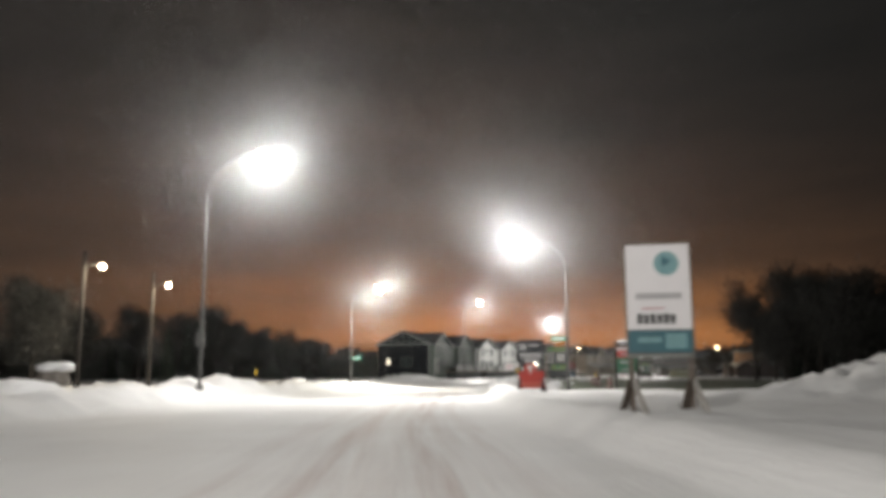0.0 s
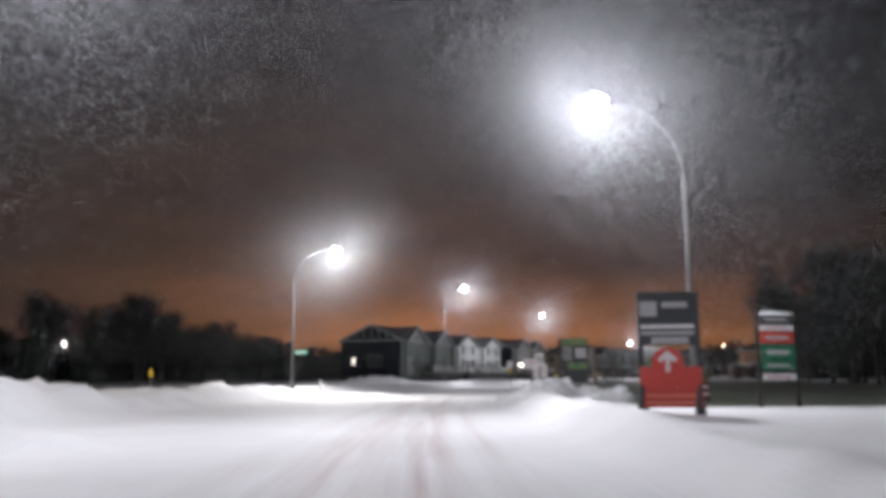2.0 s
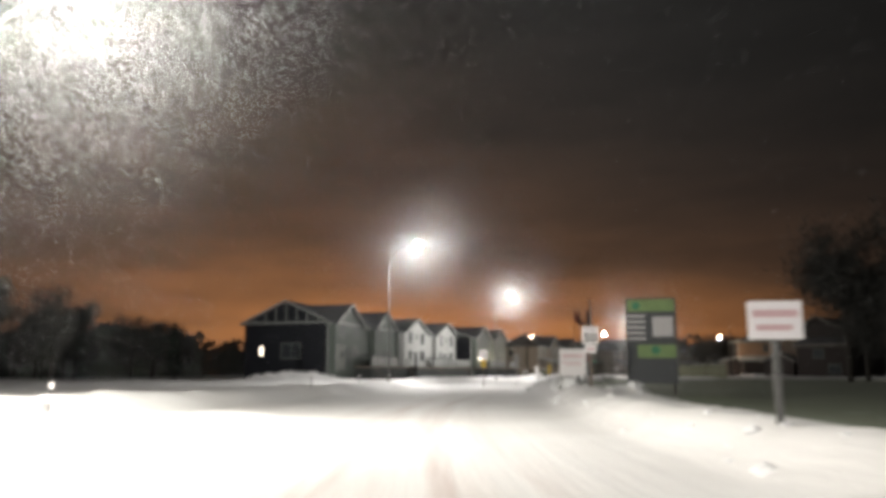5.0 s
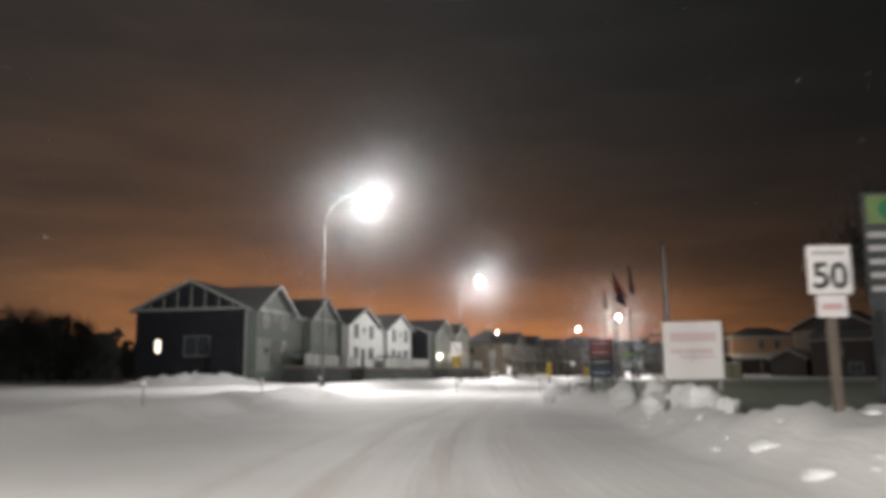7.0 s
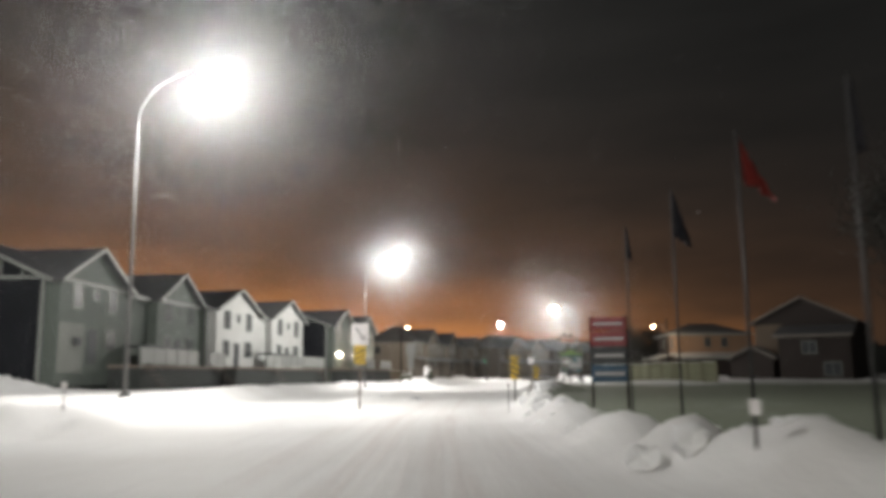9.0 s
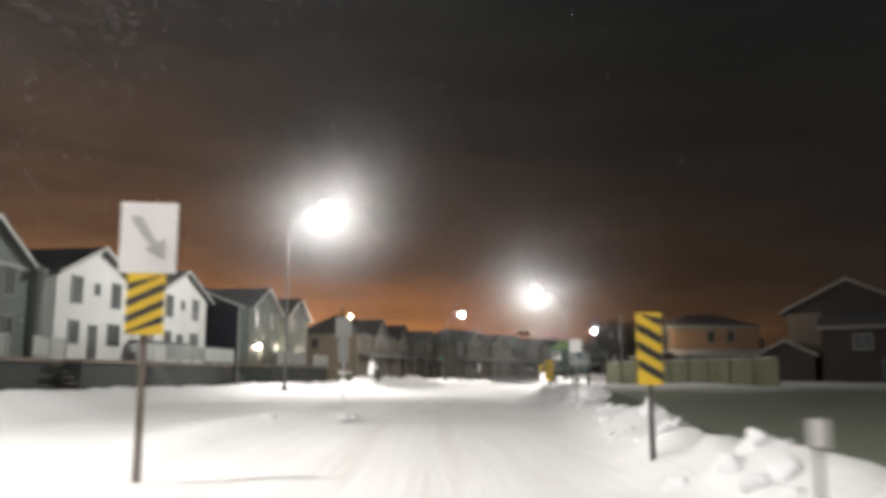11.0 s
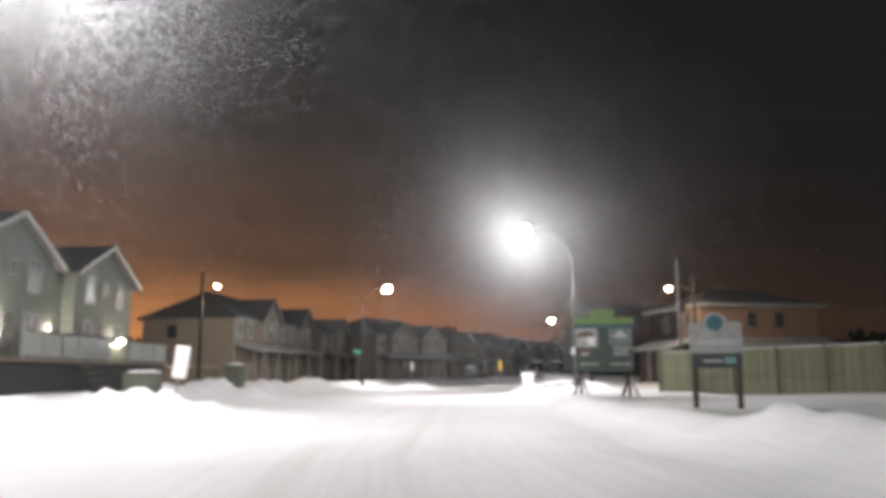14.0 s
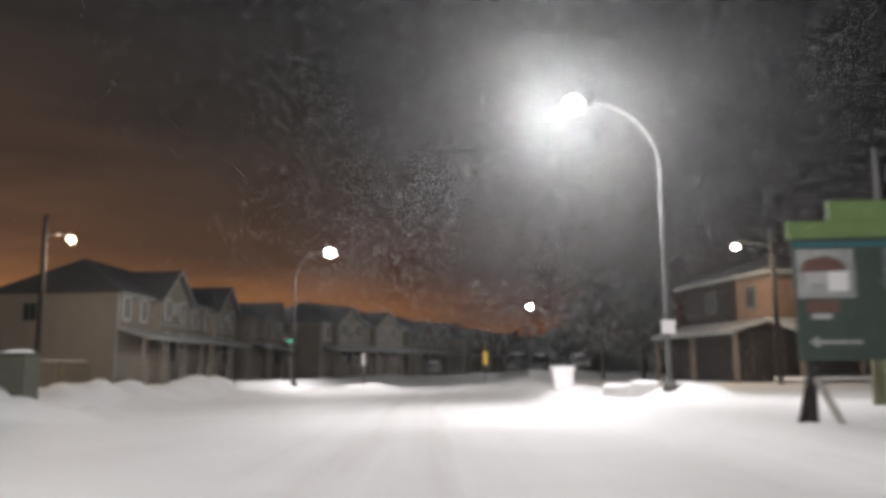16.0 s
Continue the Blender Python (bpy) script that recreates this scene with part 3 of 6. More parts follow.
# ---- street lamps ----
def street_lamp(px, py, hx, hy, hz, watts, warm=False, wooden=False, colour=(1.0, 0.965, 0.9), label="", pole=None):
    """A pole that bends over into an arm, with a lantern hung at its end."""
    z0 = gh(px, py) - 0.05
    e = thing("street_lamp", pose(px, py, z0), label, "street lamp", "street lamps")
    dx, dy, top = hx - px, hy - py, hz - z0
    reach = math.hypot(dx, dy)
    ux, uy = dx / reach, dy / reach
    mat_p = pole or (M_DARKWOOD if wooden else M_STEEL)
    if wooden:
        part("pole", tube(bmesh.new(), [(0, 0, 0), (0, 0, top * 0.5), (0, 0, top + 0.9)], [0.16, 0.14, 0.11], 12), mat_p, e, "dark wooden pole", True)
        part("arm", tube(bmesh.new(), [(0, 0, top - 0.25), (ux * reach * 0.5, uy * reach * 0.5, top + 0.05), (ux * (reach - 0.3), uy * (reach - 0.3), top + 0.12)], [0.035] * 3, 8), M_STEEL, e, "", True)
    else:
        rise = min(1.9, reach * 0.75)
        part("pole", tube(bmesh.new(), [(0, 0, 0), (0, 0, 1.0), (0, 0, top * 0.5), (0, 0, top - rise + 0.1)], [0.085, 0.08, 0.065, 0.045], 14), mat_p, e, "", True)
        pts = []
        for k in range(13):
            a = k / 12 * math.pi / 2
            pts.append((ux * (reach - 0.35) * (1 - math.cos(a)), uy * (reach - 0.35) * (1 - math.cos(a)), top - rise + (rise + 0.12) * math.sin(a)))
        part("arm", tube(bmesh.new(), pts, [0.043 - 0.0015 * k for k in range(13)], 12), mat_p, e, "", True)
        part("base_flange", tube(bmesh.new(), [(0, 0, 0), (0, 0, 0.12), (0, 0, 0.3)], [0.22, 0.22, 0.13], 14), mat_p, e)
    rot = math.atan2(uy, ux)
    head = bmesh.new()
    prism(head, [(-0.62, 0.02), (-0.6, 0.1), (-0.2, 0.15), (0.1, 0.15), (0.24, 0.08), (0.24, 0.0), (-0.3, -0.03)], -0.14, 0.14)
    bmesh.ops.bevel(head, geom=list(head.edges), offset=0.03, segments=2, affect="EDGES")
    bmesh.ops.transform(head, matrix=pose(hx - px, hy - py, top, 0, 0, math.degrees(rot)), verts=head.verts)
    part("lantern", head, M_HOUSING, e, "", True)
    lens = bmesh.new()
    bmesh.ops.create_uvsphere(lens, u_segments=20, v_segments=12, radius=1.0)
    for v in lens.verts:
        v.co = Vector((v.co.x * 0.3, v.co.y * 0.24, v.co.z * 0.24)) * (0.6 if wooden else 1.0)
    bmesh.ops.transform(lens, matrix=pose(hx - px, hy - py, top - (0.12 if wooden else 0.02), 0, 0, math.degrees(rot)), verts=lens.verts)
    part("lens", lens, M_LENS_WARM if warm else M_LENS, e, "glowing glass bowl", True)
    if watts:
        ld = bpy.data.lights.new("lamp_light", "POINT")
        ld.energy, ld.color, ld.shadow_soft_size = watts, colour, 0.12
        lo = new("lamp_light", ld)
        lo.parent = e
        lo.location = (hx - px + 0.2 * ux, hy - py + 0.2 * uy, top - 0.38)
    return e


WHITE = "tall galvanised street lamp with curved arm and bright white light"
street_lamp(-11.55, 39.5, -8.7, 38.9, 12.2, LAMP_WATTS * 1.2, label=WHITE)
street_lamp(7.46, 45.85, 4.74, 44.99, 9.05, LAMP_WATTS * 0.72, label="galvanised street lamp standing behind the red sign, lit white")
street_lamp(-7.91, 74.4, -5.23, 73.6, 9.17, LAMP_WATTS * 1.8, label="galvanised street lamp carrying a green street name plate", colour=(1.0, 0.955, 0.84))
street_lamp(4.4, 130.3, 6.96, 129.3, 12.9, LAMP_WATTS * 1.75, label=WHITE)
street_lamp(22.4, 172.7, 24.64, 171.66, 12.55, LAMP_WATTS * 1.5, label=WHITE)
street_lamp(51.1, 185.6, 48.67, 186.56, 9.07, LAMP_WATTS * 0.8, label="galvanised street lamp rising from a snow heap, lit white")
street_lamp(52.2, 219.6, 54.1, 218.3, 9.14, LAMP_WATTS * 0.7, label="dark street lamp with curved arm and bright white light", pole=M_DARKWOOD)
street_lamp(36.7, 214.4, 38.04, 215.5, 8.5, LAMP_WATTS * 0.35, warm=True, wooden=True, colour=(1.0, 0.8, 0.55), label="dark wooden pole with a warm street light")
street_lamp(70.6, 196.5, 69.2, 197.7, 7.9, LAMP_WATTS * 0.2, warm=True, wooden=True, colour=(1.0, 0.76, 0.5), label="dark wooden pole with a warm street light beside a tan house")
street_lamp(97.0, 250.0, 95.1, 251.0, 9.26, LAMP_WATTS * 0.5, label=WHITE)
street_lamp(-24.2, 54.6, -23.05, 54.86, 8.89, LAMP_WATTS * 0.3, warm=True, wooden=True, colour=(1.0, 0.85, 0.6), label="dark pole with a warm yellow lantern among trees")
street_lamp(-22.0, 61.9, -20.89, 62.1, 8.38, LAMP_WATTS * 0.3, warm=True, wooden=True, colour=(1.0, 0.85, 0.6), label="dark pole with a warm yellow lantern among trees")
street_lamp(-53.5, 146.0, -51.96, 145.97, 6.73, 300, warm=True, wooden=True, label="small far street light on a dark pole")
street_lamp(65.4, 141.6, 64.6, 140.9, 6.1, 120, warm=True, wooden=True, label="small yard light on a dark pole among bare trees")
# unseen lamp added on the road already passed, to brighten the foreground
street_lamp(-11.4, -12.0, -8.6, -12.0, 11.8, LAMP_WATTS * 3.4, label=WHITE)



# ---- houses ----
def window(parent, x, z, w, h, y, panes=2, facing_x=False, lit=False, frame_mat=None):
    """A framed window on a wall that faces -y (or -x), its frame 5 cm proud, its panes set back."""
    fr = bmesh.new()
    for a, b, c, d in ((x - w / 2 - 0.09, x + w / 2 + 0.09, z - 0.1, z), (x - w / 2 - 0.09, x + w / 2 + 0.09, z + h, z + h + 0.1),
                       (x - w / 2 - 0.09, x - w / 2, z, z + h), (x + w / 2, x + w / 2 + 0.09, z, z + h)):
        slab(fr, a, b, y - 0.06, y + 0.02, c, d)
    for k in range(1, panes):
        mx = x - w / 2 + w * k / panes
        slab(fr, mx - 0.03, mx + 0.03, y - 0.05, y + 0.02, z, z + h)
    gl = block(x - w / 2, x + w / 2, y - 0.03, y + 0.01, z, z + h)
    if facing_x:
        for bm in (fr, gl):
            bmesh.ops.transform(bm, matrix=Matrix(((0, 1, 0, 0), (1, 0, 0, 0), (0, 0, 1, 0), (0, 0, 0, 1))), verts=bm.verts)
            bmesh.ops.reverse_faces(bm, faces=bm.faces)
    f = part("window", fr, frame_mat or M_FRAME, parent)
    part("pane", gl, M_ORANGELIT if lit else M_GLASS, f)
    return f


def roof_slope(bm, a, b, c, d, t=0.16):
    """A roof plane with thickness through four corners."""
    up = [bm.verts.new(Vector(p) + Vector((0, 0, t))) for p in (a, b, c, d)]
    dn = [bm.verts.new(Vector(p)) for p in (a, b, c, d)]
    bm.faces.new(up)
    bm.faces.new(dn[::-1])
    for i in range(4):
        j = (i + 1) % 4
        bm.faces.new((up[j], up[i], dn[i], dn[j]))
    return bm


def row_house(corner, heading, length, depth, gables, eave, ridge, front, side, roof, label, deck=False, porch=False, side_windows=(), battens=False, hip=0.0, band=False, extra=(), hip_far=None, rails=(), pale=False):
    """A two-storey house: long main roof along the street, cross gables on its front. Local x runs along the street, -y is the street side."""
    g = gh(*corner)
    e = thing("house", pose(corner[0], corner[1], 0, 0, 0, 90 - heading), label, "house", "houses along the street")
    mid = depth / 2
    fm = M_FRAMEPALE if porch else M_FRAME
    hf = hip if hip_far is None else hip_far
    lo = g - 0.3
    # body with pointed end walls
    body = bmesh.new()
    prof = [(0, lo), (depth, lo), (depth, eave), (mid, ridge - 0.1), (0, eave)]
    a = [body.verts.new((0, y, z)) for y, z in prof]
    b = [body.verts.new((length, y, z)) for y, z in prof]
    if hip:
        for v in (a[3], b[3]) if hf else (a[3],):
            v.co.z = eave - 0.02
    body.faces.new(a[::-1])
    body.faces.new(b)
    for i in range(5):
        j = (i + 1) % 5
        body.faces.new((a[i], a[j], b[j], b[i]))
    part("wall", body, front, e)
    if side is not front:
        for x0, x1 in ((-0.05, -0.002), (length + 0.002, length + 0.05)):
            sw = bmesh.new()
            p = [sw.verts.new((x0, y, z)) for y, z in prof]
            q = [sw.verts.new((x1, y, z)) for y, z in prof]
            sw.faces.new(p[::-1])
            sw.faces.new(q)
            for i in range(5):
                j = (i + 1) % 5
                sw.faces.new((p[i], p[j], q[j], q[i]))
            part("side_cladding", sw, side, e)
    o = 0.45
    k = (ridge - eave) / mid
    rf = bmesh.new()
    roof_slope(rf, (-o, -o, eave - k * o), (length + o, -o, eave - k * o), (length + o - hf, mid, ridge), (hip - o, mid, ridge))
    roof_slope(rf, (length + o, depth + o, eave - k * o), (-o, depth + o, eave - k * o), (hip - o, mid, ridge), (length + o - hf, mid, ridge))
    if hip:
        for xe, sg in ((-o, 1), (length + o, -1)) if hf else ((-o, 1),):
            tri = [rf.verts.new(p) for p in ((xe, depth + o, eave - k * o + 0.16), (xe, -o, eave - k * o + 0.16), (xe + sg * hip, mid, ridge + 0.16))]
            rf.faces.new(tri if sg > 0 else tri[::-1])
    part("roof", rf, roof, e)
    # barge boards on the end gables, fascia along the eaves
    for x in (() if hip else (-o - 0.04, length + o)):
        bb = bmesh.new()
        for y0, z0, y1, z1 in ((-o, eave - k * o, mid, ridge), (mid, ridge, depth + o, eave - k * o)):
            v = [bb.verts.new(p) for p in ((x, y0, z0 - 0.04), (x, y1, z1 - 0.04), (x, y1, z1 + 0.2), (x, y0, z0 + 0.2))]
            w = [bb.verts.new(c.co + Vector((0.04, 0, 0))) for c in v]
            bb.faces.new(v)
            bb.faces.new(w[::-1])
            for i in range(4):
                j = (i + 1) % 4
                bb.faces.new((v[j], v[i], w[i], w[j]))
        part("barge_board", bb, M_TRIM, e, "white barge board")
    part("fascia", block(-o, length + o, -o - 0.04, -o, eave - k * o - 0.06, eave - k * o + 0.19), M_TRIM, e)
    # band between storeys and corner boards
    for x in (-0.06, length - 0.06):
        part("corner_board", block(x - 0.03, x + 0.15, -0.03, 0.12, lo, eave), M_TRIM, e)
    if battens:
        bt = bmesh.new()
        slab(bt, -0.09, -0.05, 0, depth, eave - 0.1, eave + 0.12)
        for i in range(1, 8):
            y = depth * i / 8
            top = eave + k * (mid - abs(y - mid)) - 0.15
            slab(bt, -0.09, -0.05, y - 0.06, y + 0.06, eave, top)
        part("gable_batten", bt, M_TRIM, e)
    for sy, sz, w, h, lit in side_windows:
        window(e, sy, sz, w, h, -0.05, 2, True, lit)
    for wx, wz in extra:
        window(e, wx, wz, 0.95, 1.5, 0.0, 2, frame_mat=fm)
    # cross gables
    for gx, half, peak in gables:
        kk = (peak - eave) / half
        yback = mid * (peak - eave) / (ridge - eave) + 0.3
        gw = bmesh.new()
        prism(gw, [(gx - half, lo + 0.35), (gx + half, lo + 0.35), (gx + half, eave), (gx, peak - 0.08), (gx - half, eave)], -0.7, yback)
        part("gable_wall", gw, front, e)
        gr = bmesh.new()
        for sg in (-1, 1):
            p = [(gx + sg * (half + o), -0.7 - o, eave - kk * o), (gx, -0.7 - o, peak), (gx, yback, peak), (gx + sg * (half + o), yback, eave - kk * o)]
            roof_slope(gr, *(p if sg > 0 else p[::-1]))
        part("gable_roof", gr, roof, e)
        bb = bmesh.new()
        for sg in (-1, 1):
            y = -0.7 - o - 0.05
            v = [bb.verts.new(p) for p in ((gx, y, peak - 0.05), (gx + sg * (half + o), y, eave - kk * o - 0.05), (gx + sg * (half + o), y, eave - kk * o + 0.2), (gx, y, peak + 0.2))]
            w = [bb.verts.new(c.co + Vector((0, 0.05, 0))) for c in v]
            bb.faces.new(v if sg > 0 else v[::-1])
            bb.faces.new(w[::-1] if sg > 0 else w)
            for i in range(4):
                j = (i + 1) % 4
                f = (v[j], v[i], w[i], w[j])
                bb.faces.new(f if sg > 0 else f[::-1])
        part("barge_board", bb, M_TRIM, e, "white barge board")
        yf = -0.7
        if band:
            part("gable_band", block(gx - half, gx + half, yf - 0.06, yf, eave - 0.12, eave + 0.1), M_TRIM, e)
        for dx in (-half * 0.52, half * 0.52):
            window(e, gx + dx, eave - 1.55, 0.95, 1.45, yf, 2, frame_mat=fm)
        window(e, gx, eave - 0.9, 0.4, 0.55, yf, 1, frame_mat=fm)
        window(e, gx + half * 0.5, eave - 3.9, 1.25, 1.2, yf, 2, frame_mat=fm)
        window(e, gx - half * 0.55, eave - 3.9, 0.9, 1.2, yf, 1, frame_mat=fm)
        dr = part("door", block(gx - 0.75, gx + 0.2, yf - 0.05, yf + 0.02, 2.15, 4.2), M_CHAR, e, "dark front door")
        part("door_handle", block(gx + 0.05, gx + 0.12, yf - 0.1, yf - 0.05, 3.1, 3.2), M_STEEL, dr)
        if not deck:
            tr = bmesh.new()
            slab(tr, gx - half, gx + half, yf - 0.05, yf, eave - 2.1, eave - 1.9)
            part("storey_band", tr, M_TRIM, e)
    if pale:
        gx, half, peak = gables[0]
        part("pale_cladding", block(gx - half + 0.05, gx - half + 2.8, -0.76, -0.703, 1.6, 4.5), M_SIDE_PALE, e, "pale ground-floor cladding")
        part("grille", block(gx - half + 1.6, gx - half + 2.3, -0.95, -0.765, 3.2, 3.7, 0.05), M_CHAR, e, "dark wall box")
        part("side_bay", block(-0.9, -0.06, 0.3, 2.7, lo, 4.3, 0.02), M_SIDE_NAVY, e, "dark box bay on the side wall")
    if deck:
        dz, d0 = 2.1, -3.0
        f0 = rails[0][0] if pale else -0.2
        dk = part("deck", block(f0, length + 0.2, d0, 0.0, dz - 0.2, dz), M_WOOD, e, "raised timber deck")
        for r0, r1, solid in rails:
            n = max(1, round((r1 - r0) / 1.9))
            w_ = (r1 - r0) / n
            for i in range(n + 1):
                xx = r0 + w_ * i
                part("post", block(xx - 0.06, xx + 0.06, d0, d0 + 0.12, dz - 0.2, dz + 1.15), M_DECK, dk)
            for i in range(n):
                x0, x1 = r0 + w_ * i + 0.06, r0 + w_ * (i + 1) - 0.06
                rail = part("railing", block(x0, x1, d0 + 0.03, d0 + 0.09, dz + 1.02, dz + 1.1), M_DECK, dk)
                part("bottom_rail", block(x0, x1, d0 + 0.03, d0 + 0.09, dz + 0.08, dz + 0.15), M_DECK, dk)
                part("rail_panel", block(x0, x1, d0 + 0.05, d0 + 0.07, dz + 0.15, dz + 1.02), M_DECK if solid else M_INFILL, rail)
        ga, gb = gables[0], gables[1]
        aw = part("awning", block(ga[0] + ga[1] - 0.6, gb[0] - gb[1] + 1.6, -2.4, -0.9, 3.3, 3.45, 0.03), M_CHAR, e, "low dark awning between the gables")
        part("awning_valance", block(ga[0] + ga[1] - 0.6, gb[0] - gb[1] + 1.6, -2.44, -2.41, 3.1, 3.44), M_CHAR, aw)
        # solid dark block in place of the open shaded space below the deck
        part("skirting", block(f0 + 0.08, length + 0.12, -2.85, -0.72, lo, dz - 0.21), M_DECKSHADE, e, "dark block standing for the shade under the deck")
        for gx, half, peak in gables:
            st = bmesh.new()
            for i in range(5):
                slab(st, gx + 2.2, gx + 3.4, d0 - 0.3 * (i + 1), d0 - 0.3 * i, dz - 0.32 * (i + 1) - 0.05, dz - 0.32 * (i + 1))
            part("stair", st, M_WOOD, dk)
    if porch:
        pz = eave - 3.0
        pr = bmesh.new()
        roof_slope(pr, (-0.2, -2.3, pz - 0.35), (length + 0.2, -2.3, pz - 0.35), (length + 0.2, -0.02, pz + 0.35), (-0.2, -0.02, pz + 0.35))
        part("porch_roof", pr, M_ROOFSNOW, e, "snow-dusted porch roof")
        part("fascia", block(-0.2, length + 0.2, -2.36, -2.31, pz - 0.42, pz - 0.12), M_TRIM, e)
        n = max(2, int(length / 3.6))
        for i in range(n + 1):
            xx = 0.1 + (length - 0.2) * i / n
            cbm = block(xx - 0.3, xx + 0.3, -2.2, -1.7, lo, lo + 1.7)
            col = part("porch_column", cbm, M_STONE, e, "stone-faced porch column")
            part("post", block(xx - 0.1, xx + 0.1, -2.05, -1.85, lo + 1.7, pz - 0.36), M_SIDE_TAUPE, col)
    return e


def along(p, heading, d):
    return (p[0] + d * math.sin(radians(heading)), p[1] + d * math.cos(radians(heading)))


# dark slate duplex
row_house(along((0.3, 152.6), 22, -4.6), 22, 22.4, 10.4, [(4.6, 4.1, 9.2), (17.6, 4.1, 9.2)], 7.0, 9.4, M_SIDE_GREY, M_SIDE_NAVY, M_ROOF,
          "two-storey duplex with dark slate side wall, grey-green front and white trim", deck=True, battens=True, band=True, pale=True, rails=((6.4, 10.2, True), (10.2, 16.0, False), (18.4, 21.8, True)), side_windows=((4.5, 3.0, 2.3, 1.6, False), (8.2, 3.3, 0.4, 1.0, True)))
# white duplex
row_house(along((10.1, 172.3), 29, -4.5), 29, 20.5, 12.0, [(4.5, 4.1, 8.85), (16.0, 4.1, 8.85)], 7.0, 9.3, M_SIDE_WHITE, M_SIDE_GREY, M_ROOF,
          "two-storey white-sided duplex with twin gables and raised deck", deck=True, rails=((5.6, 9.4, True), (9.4, 15.1, False), (15.1, 20.6, True)))
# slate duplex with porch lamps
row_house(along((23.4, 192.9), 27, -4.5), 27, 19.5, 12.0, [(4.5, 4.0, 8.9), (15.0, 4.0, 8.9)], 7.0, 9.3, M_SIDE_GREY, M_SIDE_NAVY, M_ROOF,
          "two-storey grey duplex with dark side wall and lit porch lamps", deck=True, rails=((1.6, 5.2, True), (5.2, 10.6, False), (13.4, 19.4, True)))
# taupe row houses farther on, following the bend of the street
def taupe(corner, heading, length, gables, roof=None, depth=12.0, hip_far=None):
    row_house(corner, heading, length, depth, gables, 7.0, 9.8, M_SIDE_TAUPE, M_SIDE_TAUPE, roof or M_ROOF, "two-storey taupe house with small front gable and snowy porch roof",
              porch=True, hip=4.5, hip_far=hip_far, side_windows=((6.4, 5.0, 0.9, 1.2, False),), extra=((1.3, 5.1), (4.2, 5.1)))


KB = (42.6, 228.9)
taupe(KB, 34, 11.4, [(8.5, 3.0, 9.3)], depth=9.5, hip_far=0.0)
taupe(along(KB, 36.5, 12.0), 34, 10.4, [(7.6, 2.6, 9.1)])
taupe((59.5, 252.5), 36, 10.5, [(7.0, 2.6, 9.0)], M_ROOFSNOW)
taupe((69.3, 257.4), 60, 18.0, [(5.0, 2.6, 8.8), (13.0, 2.6, 8.8)], M_ROOFSNOW)
taupe((91.0, 276.0), 55, 14.5, [(5.0, 2.6, 8.8), (11.0, 2.4, 8.8)], M_ROOFSNOW)
for i in range(4):
    taupe(along((111.0, 292.0), 48.7, 20.5 * i), 48.7, 19.0, [(5.0, 2.6, 8.8), (14.0, 2.6, 8.8)], M_ROOFSNOW)


def porch_lamp(x, y, z, watts, wall, size=0.22):
    """A coach lamp on a back plate."""
    e = thing("porch_lamp", pose(x, y, z, 0, 0, wall), "small glowing porch lamp on the house wall", "wall lamp", "porch lamps")
    part("back_plate", block(-0.08, 0.08, 0.1, 0.13, -0.18, 0.2), M_HOUSING, e)
    gl = bmesh.new()
    bmesh.ops.create_uvsphere(gl, u_segments=14, v_segments=10, radius=size)
    part("globe", gl, M_PORCH, e, "glowing globe", True)
    part("bracket", tube(bmesh.new(), [(0, 0.12, 0.05), (0, 0.0, 0.22)], [0.02, 0.02], 6), M_HOUSING, e)
    ld = bpy.data.lights.new("porch_light", "POINT")
    ld.energy, ld.color, ld.shadow_soft_size = watts, (1.0, 0.82, 0.6), 0.15
    lo = new("porch_light", ld)
    lo.parent, lo.location = e, (0, -0.35, -0.1)


porch_lamp(23.3, 191.5, 3.75, 220, 63)
porch_lamp(25.6, 196.4, 3.85, 160, 63)
porch_lamp(29.3, 202.6, 3.38, 50, 63, 0.15)
porch_lamp(30.0, 203.95, 3.36, 50, 63, 0.15)


